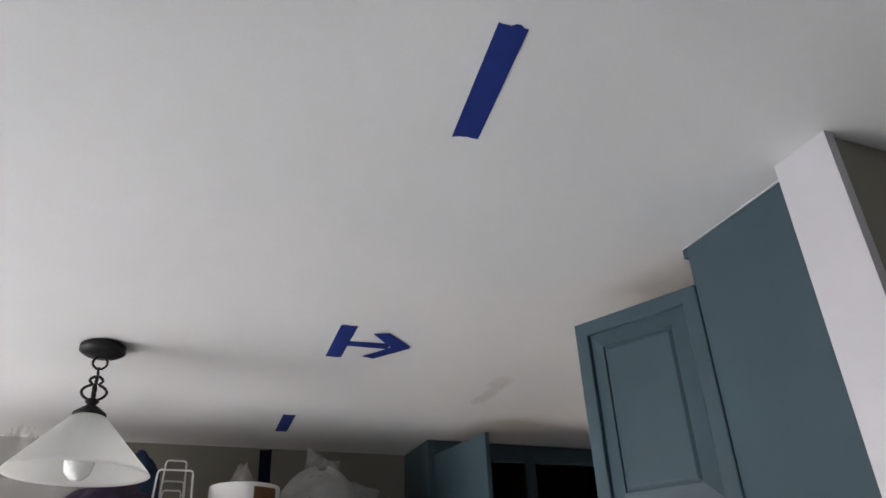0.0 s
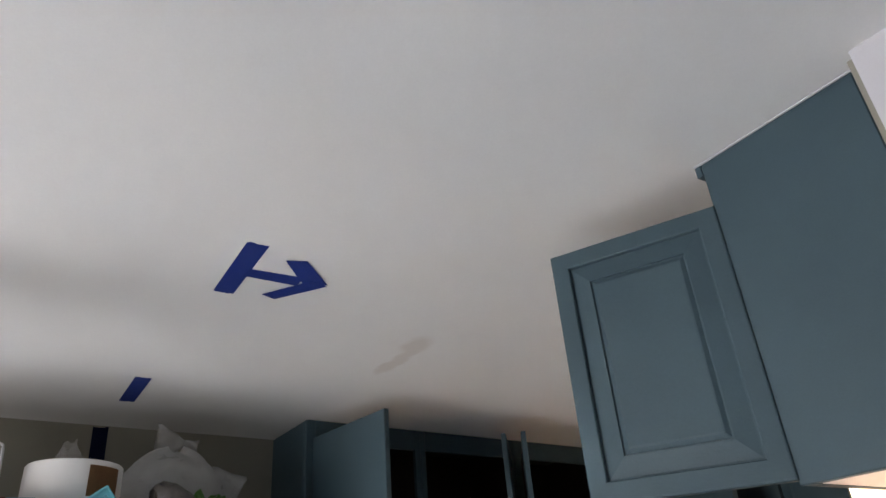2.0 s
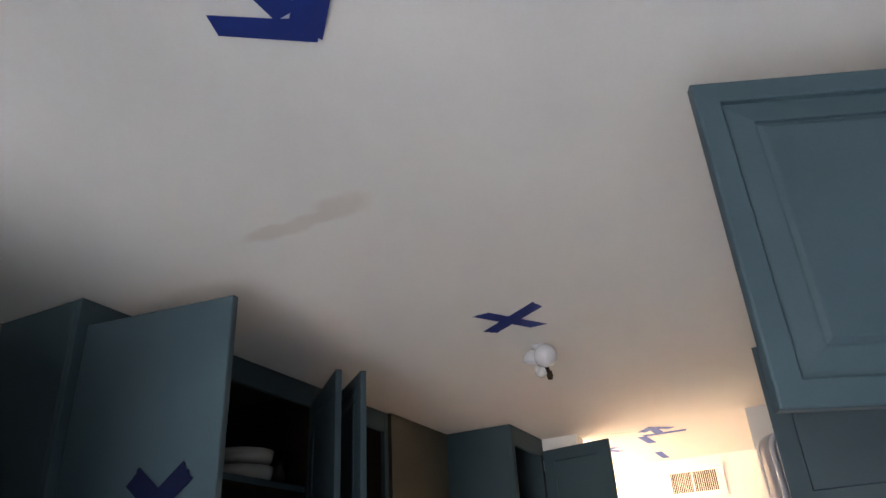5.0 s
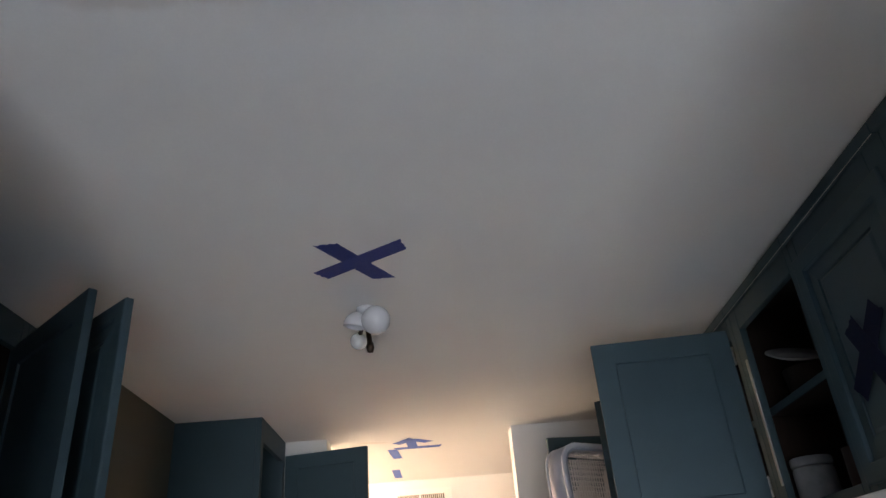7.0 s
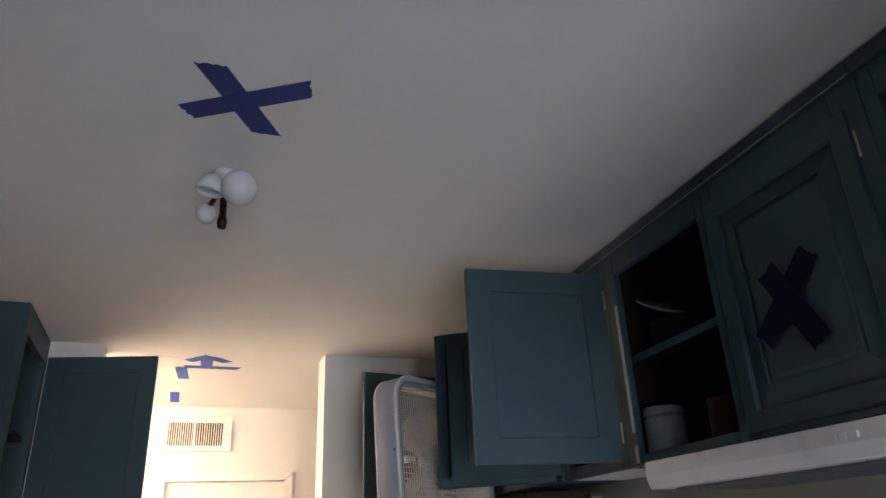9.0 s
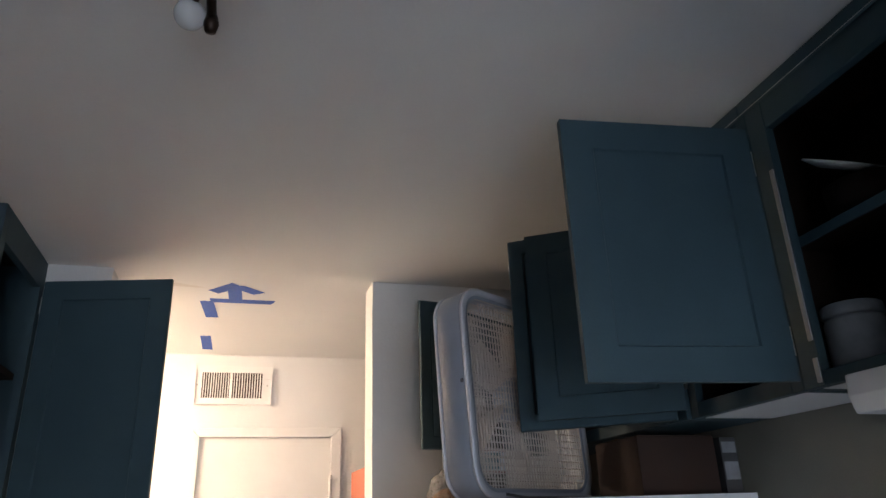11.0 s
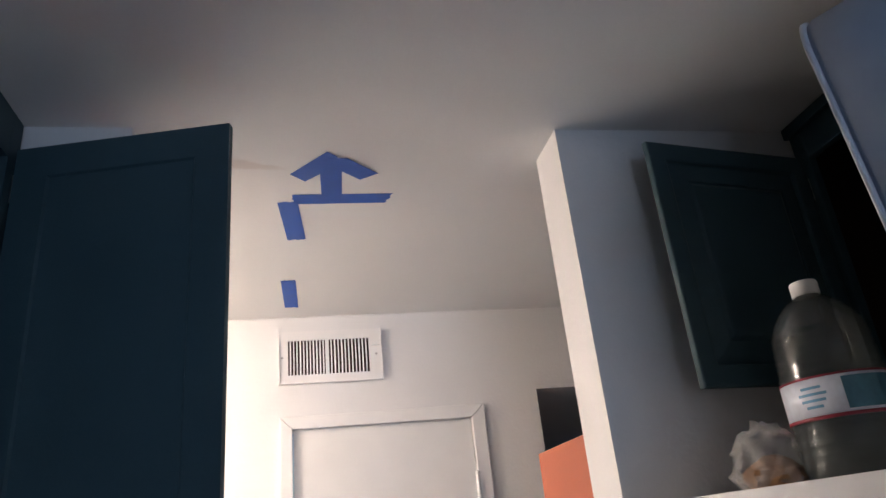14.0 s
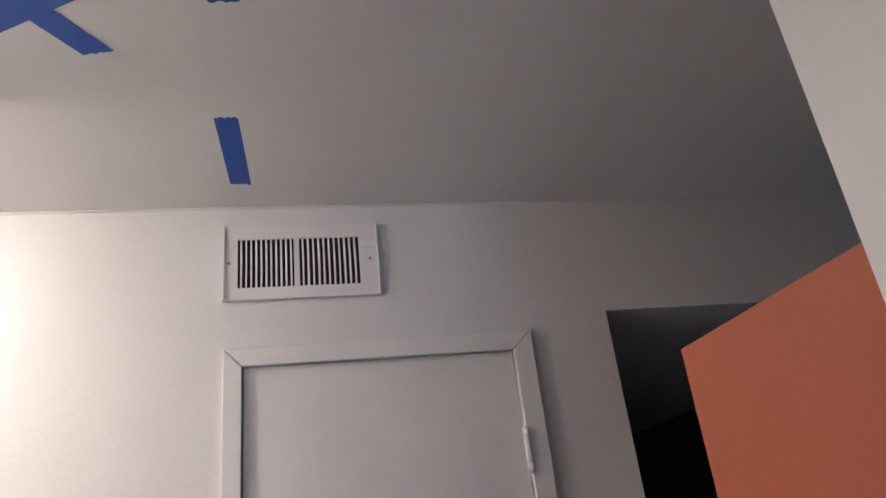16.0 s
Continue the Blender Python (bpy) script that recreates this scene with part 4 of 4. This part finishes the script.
bowl("white crockery bowl on a cabinet shelf", -0.90, 0.10, 2.094, 0.10, 0.05, "bowls")
bowl("white crockery bowl stacked in another bowl", -0.90, 0.10, 2.146, 0.098, 0.05, "bowls")
GLASSG = material("drinking_glass", (0.9, 0.9, 0.9), 0.05, trans=1.0, vary=0.0)
for x, y, z in ((-0.86, 0.235, 2.094), (-0.87, 0.43, 2.059), (-0.86, 0.52, 2.059)):
    solid("drinking_glass", lathe([(0, 0), (0.03, 0), (0.036, 0.12), (0.034, 0.12), (0.028, 0.006), (0, 0.006)], 20), GLASSG, "clear drinking glass on a cabinet shelf", "glass", pose(x, y, z), True, "glasses")
jar = thing("storage_jar", "pale blue-grey plastic jar in the open cabinet", "jar", pose(1.15, 0.45, 1.887))
part("body", lathe([(0, 0), (0.045, 0), (0.048, 0.01), (0.048, 0.085), (0.044, 0.092), (0, 0.092)], 24), DULLPAPER, jar, smooth=True)
part("lid", lathe([(0, 0.093), (0.047, 0.093), (0.049, 0.097), (0.049, 0.112), (0.045, 0.115), (0, 0.115)], 24), DULLPAPER, jar, smooth=True)
bowl("brown glazed bowl on the upper shelf", 1.2, 0.40, 2.139, 0.07, 0.075).data.materials[0] = BROWNWOOD
solid("plate", lathe([(0, 0), (0.04, 0), (0.07, 0.010), (0.069, 0.013), (0.04, 0.004), (0, 0.004)], 28), CROCKERY, "white plate leaning on a brown bowl", "plate", pose(1.17, 0.41, 2.245, 30, 0, 0), True)
solid("food_tin", lathe([(0, 0), (0.036, 0), (0.037, 0.004), (0.036, 0.1), (0, 0.1)], 20), DARKCARD, "dark brown tin on the cabinet shelf", "tin", pose(1.16, 0.25, 1.887), True)
solid("storage_bottle", lathe([(0, 0), (0.030, 0), (0.034, 0.006), (0.034, 0.27), (0.028, 0.30), (0.016, 0.318), (0.016, 0.345), (0, 0.346)], 24), LABELPAPER, "pale grey plastic bottle on a pantry shelf", "bottle", pose(-0.475, 1.43, 1.639), True)

# ---- tall hutch with clutter along the olive wall ----
hu = thing("storage_hutch", "tall dark wooden hutch along the olive wall", "cabinet", pose(-1.06, -2.75, 0))
HZ = 1.90
part("top_panel", boxes((0, 0.64, 0, 1.72, HZ - 0.03, HZ), r=0.004), TRIM, hu, "white painted top")
part("side_panel", boxes((0, 0.62, 0.01, 0.03, 0, HZ - 0.031), r=0.002), BROWNWOOD, hu)
part("side_panel", boxes((0, 0.62, 1.69, 1.71, 0, HZ - 0.031), r=0.002), BROWNWOOD, hu)
part("back_panel", boxes((0, 0.015, 0.0305, 1.6895, 0, HZ - 0.031)), BROWNWOOD, hu)
for z in (0.1, 0.55, 1.0, 1.45):
    part("shelf", boxes((0.016, 0.61, 0.0305, 1.6895, z, z + 0.02), r=0.002), BROWNWOOD, hu)



def film_bag(sx, sy, h, seed, belly=0.55, lean=0.0, shoulder=0.8):
    """A tied film bag: wide folded belly and gathered neck."""
    bm = bmesh.new()
    rings, seg, rows = [], 48, 26
    o = Vector((seed * 2.3, seed * 1.1, seed * 0.7))
    for k in range(rows + 1):
        u = k / rows
        r = (0.5 + 0.5 * (u / belly) ** 0.9 if u < belly else 1.0 * max(0.16, math.cos((u - belly) / (1 - belly) * math.pi * 0.5) ** shoulder))
        ring = []
        for i in range(seg):
            a = math.tau * i / seg
            p = Vector((math.cos(a), math.sin(a), u * 2))
            fold = 0.16 * noise.noise(p * 1.6 + o) + 0.10 * noise.noise(Vector((math.cos(a) * 4, math.sin(a) * 4, u * 2)) + o) + 0.05 * noise.noise(p * 7 + o)
            q = max(0.05, r * (1 + fold))
            ring.append(bm.verts.new((sx * q * math.cos(a), sy * q * math.sin(a) + lean * u, h * u * (1 + 0.10 * noise.noise(Vector((math.cos(a), math.sin(a), 0)) * 1.3 + o) * u))))
        rings.append(ring)
    for a, b in zip(rings, rings[1:]):
        for i in range(seg):
            j = (i + 1) % seg
            bm.faces.new((a[i], a[j], b[j], b[i]))
    bm.faces.new(rings[0][::-1])
    return bm


def ear(w, h, seed):
    """A loose pointed flap of film."""
    bm = bmesh.new()
    o = Vector((seed, seed * 0.4, 0))
    grid = []
    for k in range(9):
        u = k / 8
        row = []
        for i in range(7):
            s = (i / 6 - 0.5) * w * (0.35 + 0.9 * math.sin(math.pi * min(1, 0.2 + 0.8 * u)) * (1 - 0.6 * u)) * (1 - 0.8 * u ** 2)
            row.append(bm.verts.new((0.02 * noise.noise(Vector((s * 20, u * 3, 0)) + o), s, h * u)))
        grid.append(row)
    for a, b in zip(grid, grid[1:]):
        for i in range(6):
            bm.faces.new((a[i], a[i + 1], b[i + 1], b[i]))
    bmesh.ops.solidify(bm, geom=bm.faces[:], thickness=0.001)
    return bm


bag = thing("plastic_bag", "knotted translucent white plastic bag", "bag", pose(-0.82, -1.155, HZ))
part("film", film_bag(0.15, 0.175, 0.41, 11, belly=0.6, lean=0.04, shoulder=0.5), FILM, bag, smooth=True)
part("ear", ear(0.10, 0.11, 3), FILM, bag, smooth=True, m=pose(0, 0.03, 0.40, 28))
part("ear", ear(0.06, 0.05, 8), FILM, bag, smooth=True, m=pose(0.02, 0.07, 0.41, -50))
part("ear", ear(0.15, 0.13, 5), FILM, bag, smooth=True, m=pose(0.05, 0.15, 0.27, -66))
part("ear", ear(0.12, 0.11, 6), FILM, bag, smooth=True, m=pose(0.07, 0.16, 0.20, -98))
bag = thing("plastic_bag", "thin clear plastic bag against the olive wall", "bag", pose(-0.9, -1.42, HZ))
part("film", film_bag(0.12, 0.12, 0.42, 15, belly=0.3), CLEARFILM, bag, smooth=True)
bag = thing("plastic_bag", "bright green plastic bag with a tied top", "bag", pose(-0.62, -1.06, HZ))
part("film", crumpled(0.085, 0.115, 0.235, 17, 0.25, 4, 0.34, 3.4), GREENFILM, bag)
bag = thing("plastic_bag", "lavender plastic bag, crumpled", "bag", pose(-0.47, -1.28, HZ))
part("film", crumpled(0.06, 0.085, 0.135, 19, 0.2, 4, 0.3), LAVENDER, bag, smooth=True)
bag = thing("plastic_bag", "crumpled clear plastic bag on the hutch", "bag", pose(-0.78, -2.2, HZ))
part("film", film_bag(0.16, 0.2, 0.5, 23), CLEARFILM, bag, smooth=True)
solid("folded_cloth", crumpled(0.15, 0.18, 0.30, 29, 0.2, 4, 0.2), PURPLE, "dark purple cloth bundle on the hutch", "cloth", pose(-0.62, -1.87, HZ), True)
solid("cloth_bag", crumpled(0.09, 0.1, 0.45, 31, 0.2, 4, 0.15), NAVYBAG, "navy cloth bag on the hutch", "bag", pose(-0.85, -1.80, HZ), True)
solid("steel_vessel", lathe([(0, 0), (0.03, 0.004), (0.055, 0.03), (0.064, 0.08), (0.06, 0.13), (0.045, 0.18), (0.022, 0.21), (0, 0.215)], 28), DARKSTEEL, "rounded shiny steel vessel leaning among the bags", "vessel", pose(-0.56, -1.085, HZ + 0.09, 44, 8), True)

# wire rack
rk = thing("wire_rack", "white coated wire rack standing on the hutch", "rack", pose(-0.62, -1.675, HZ))


def loop(x, w, h, y0=0.0):
    return [(x, y0 - w / 2, 0), (x, y0 - w / 2 + 0.018, h - 0.012), (x, y0 - w / 2 + 0.020, h - 0.004), (x, y0 - w / 2 + 0.027, h), (x, y0 + w / 2 - 0.027, h), (x, y0 + w / 2 - 0.020, h - 0.004), (x, y0 + w / 2 - 0.018, h - 0.012), (x, y0 + w / 2, 0)]


for x, w, h in ((0.06, 0.150, 0.335), (-0.03, 0.105, 0.385), (-0.09, 0.11, 0.325), (-0.13, 0.10, 0.30)):
    part("wire", rod(loop(x, w, h), 0.0035, 8), WHITEPLASTIC, rk, smooth=True)
for y, z in ((-0.05, 0.2), (0.05, 0.2), (-0.055, 0.08), (0.055, 0.08)):
    part("wire", rod([(-0.13, y, z), (0.06, y, z)], 0.003, 8), WHITEPLASTIC, rk, smooth=True)
part("wire", rod([(0.062, -0.05, 0.23), (0.062, 0.05, 0.23)], 0.003, 8), WHITEPLASTIC, rk, smooth=True)

# bucket with a white lid and a printed carton
bk = thing("storage_tub", "red plastic tub with a wide white lid", "tub", pose(-0.6, -1.435, HZ))
part("body", lathe([(0, 0), (0.105, 0), (0.115, 0.186), (0, 0.186)], 32), REDPLASTIC, bk, smooth=True)
part("lid", lathe([(0, 0.288), (0.114, 0.288), (0.119, 0.291), (0.122, 0.287), (0.122, 0.190), (0.118, 0.187), (0, 0.187)], 40), WHITEPLASTIC, bk, "white plastic lid", True)
bm = bmesh.new()
vs = []
for k in range(9):
    a = radians(8 + 44 * k / 8)
    for z in (0.196, 0.276):
        vs.append(bm.verts.new((0.1228 * math.cos(a), 0.1228 * math.sin(a), z)))
for k in range(8):
    bm.faces.new((vs[2 * k], vs[2 * k + 2], vs[2 * k + 3], vs[2 * k + 1]))
bmesh.ops.solidify(bm, geom=bm.faces[:], thickness=-0.0006)
part("picture_label", bm, CARD, bk, "brown picture label on the lid rim")
def carton(label, w, d, h, mat, m, panels):
    """A printed food carton; panels on its front: (sideways, up, width, height, material, name)."""
    c = thing("printed_carton", label, "box", m)
    part("body", boxes((-d / 2, d / 2, -w / 2, w / 2, 0, h), r=0.002), mat, c)
    for k, (y, z, pw, ph, pm, name) in enumerate(panels):
        part(name, boxes((d / 2 + 0.0002, d / 2 + 0.0008 + 0.0004 * (name == "print_bar"), y - pw / 2, y + pw / 2, z, z + ph)), pm, c)


carton("red printed food carton with tan picture squares", 0.20, 0.06, 0.182, REDCARD, pose(-0.47, -1.70, HZ, 0, 0, 4), (
    (-0.055, 0.118, 0.045, 0.05, TANCARD, "picture_panel"), (0.03, 0.126, 0.045, 0.048, TANCARD, "picture_panel"),
    (-0.055, 0.138, 0.025, 0.006, DARKCARD, "print_bar"), (-0.055, 0.128, 0.018, 0.005, DARKCARD, "print_bar"),
    (0.03, 0.152, 0.024, 0.007, DARKCARD, "print_bar"), (0.03, 0.138, 0.03, 0.005, DARKCARD, "print_bar"), (-0.01, 0.155, 0.03, 0.006, COOKIE, "print_bar")))
carton("pale blue printed carton with white band", 0.06, 0.05, 0.18, BLUECARD, pose(-0.46, -1.562, HZ, 0, 0, -6), (
    (-0.022, 0.02, 0.013, 0.15, WHITEPLASTIC, "white_band"), (0.006, 0.135, 0.03, 0.006, WHITEPLASTIC, "print_bar"), (0.006, 0.12, 0.024, 0.005, WHITEPLASTIC, "print_bar")))

# turquoise basket with slotted sides, tipped on its corner
bs = thing("plastic_basket", "turquoise plastic basket with slotted sides, tipped", "basket", pose(-0.44, -1.395, HZ + 0.04, 38, 0, 0))
bw, bd, bh = 0.19, 0.2, 0.12
part("base", boxes((-bd / 2, bd / 2, -bw / 2, bw / 2, 0, 0.004)), TEALPLASTIC, bs)
part("rim", rod([(-bd / 2, -bw / 2, bh), (bd / 2, -bw / 2, bh), (bd / 2, bw / 2, bh), (-bd / 2, bw / 2, bh)], 0.005, 8, True), TEALPLASTIC, bs)
hb = mesh_of("bar", boxes((-0.002, 0.002, -bw / 2, bw / 2, 0, 0.008)), TEALPLASTIC)
hv = mesh_of("bar", boxes((-0.0015, 0.0015, 0, 0.011, 0.004, bh)), TEALPLASTIC)
for x in (-bd / 2, bd / 2):
    for z in (0.004, 0.03, 0.056, 0.082, 0.108):
        o = new("bar", hb)
        o.parent, o.matrix_basis = bs, pose(x, 0, z)
    for i in range(10):
        o = new("bar", hv)
        o.parent, o.matrix_basis = bs, pose(x, -bw / 2 + i * 0.0199, 0)
lb = mesh_of("bar", boxes((-bd / 2, bd / 2, -0.002, 0.002, 0, 0.008)), TEALPLASTIC)
lv = mesh_of("bar", boxes((0, 0.012, -0.0015, 0.0015, 0.004, bh)), TEALPLASTIC)
for y in (-bw / 2, bw / 2):
    for z in (0.004, 0.03, 0.056, 0.082, 0.108):
        o = new("bar", lb)
        o.parent, o.matrix_basis = bs, pose(0, y, z)
    for i in range(11):
        o = new("bar", lv)
        o.parent, o.matrix_basis = bs, pose(-bd / 2 + i * 0.0194, y, 0)
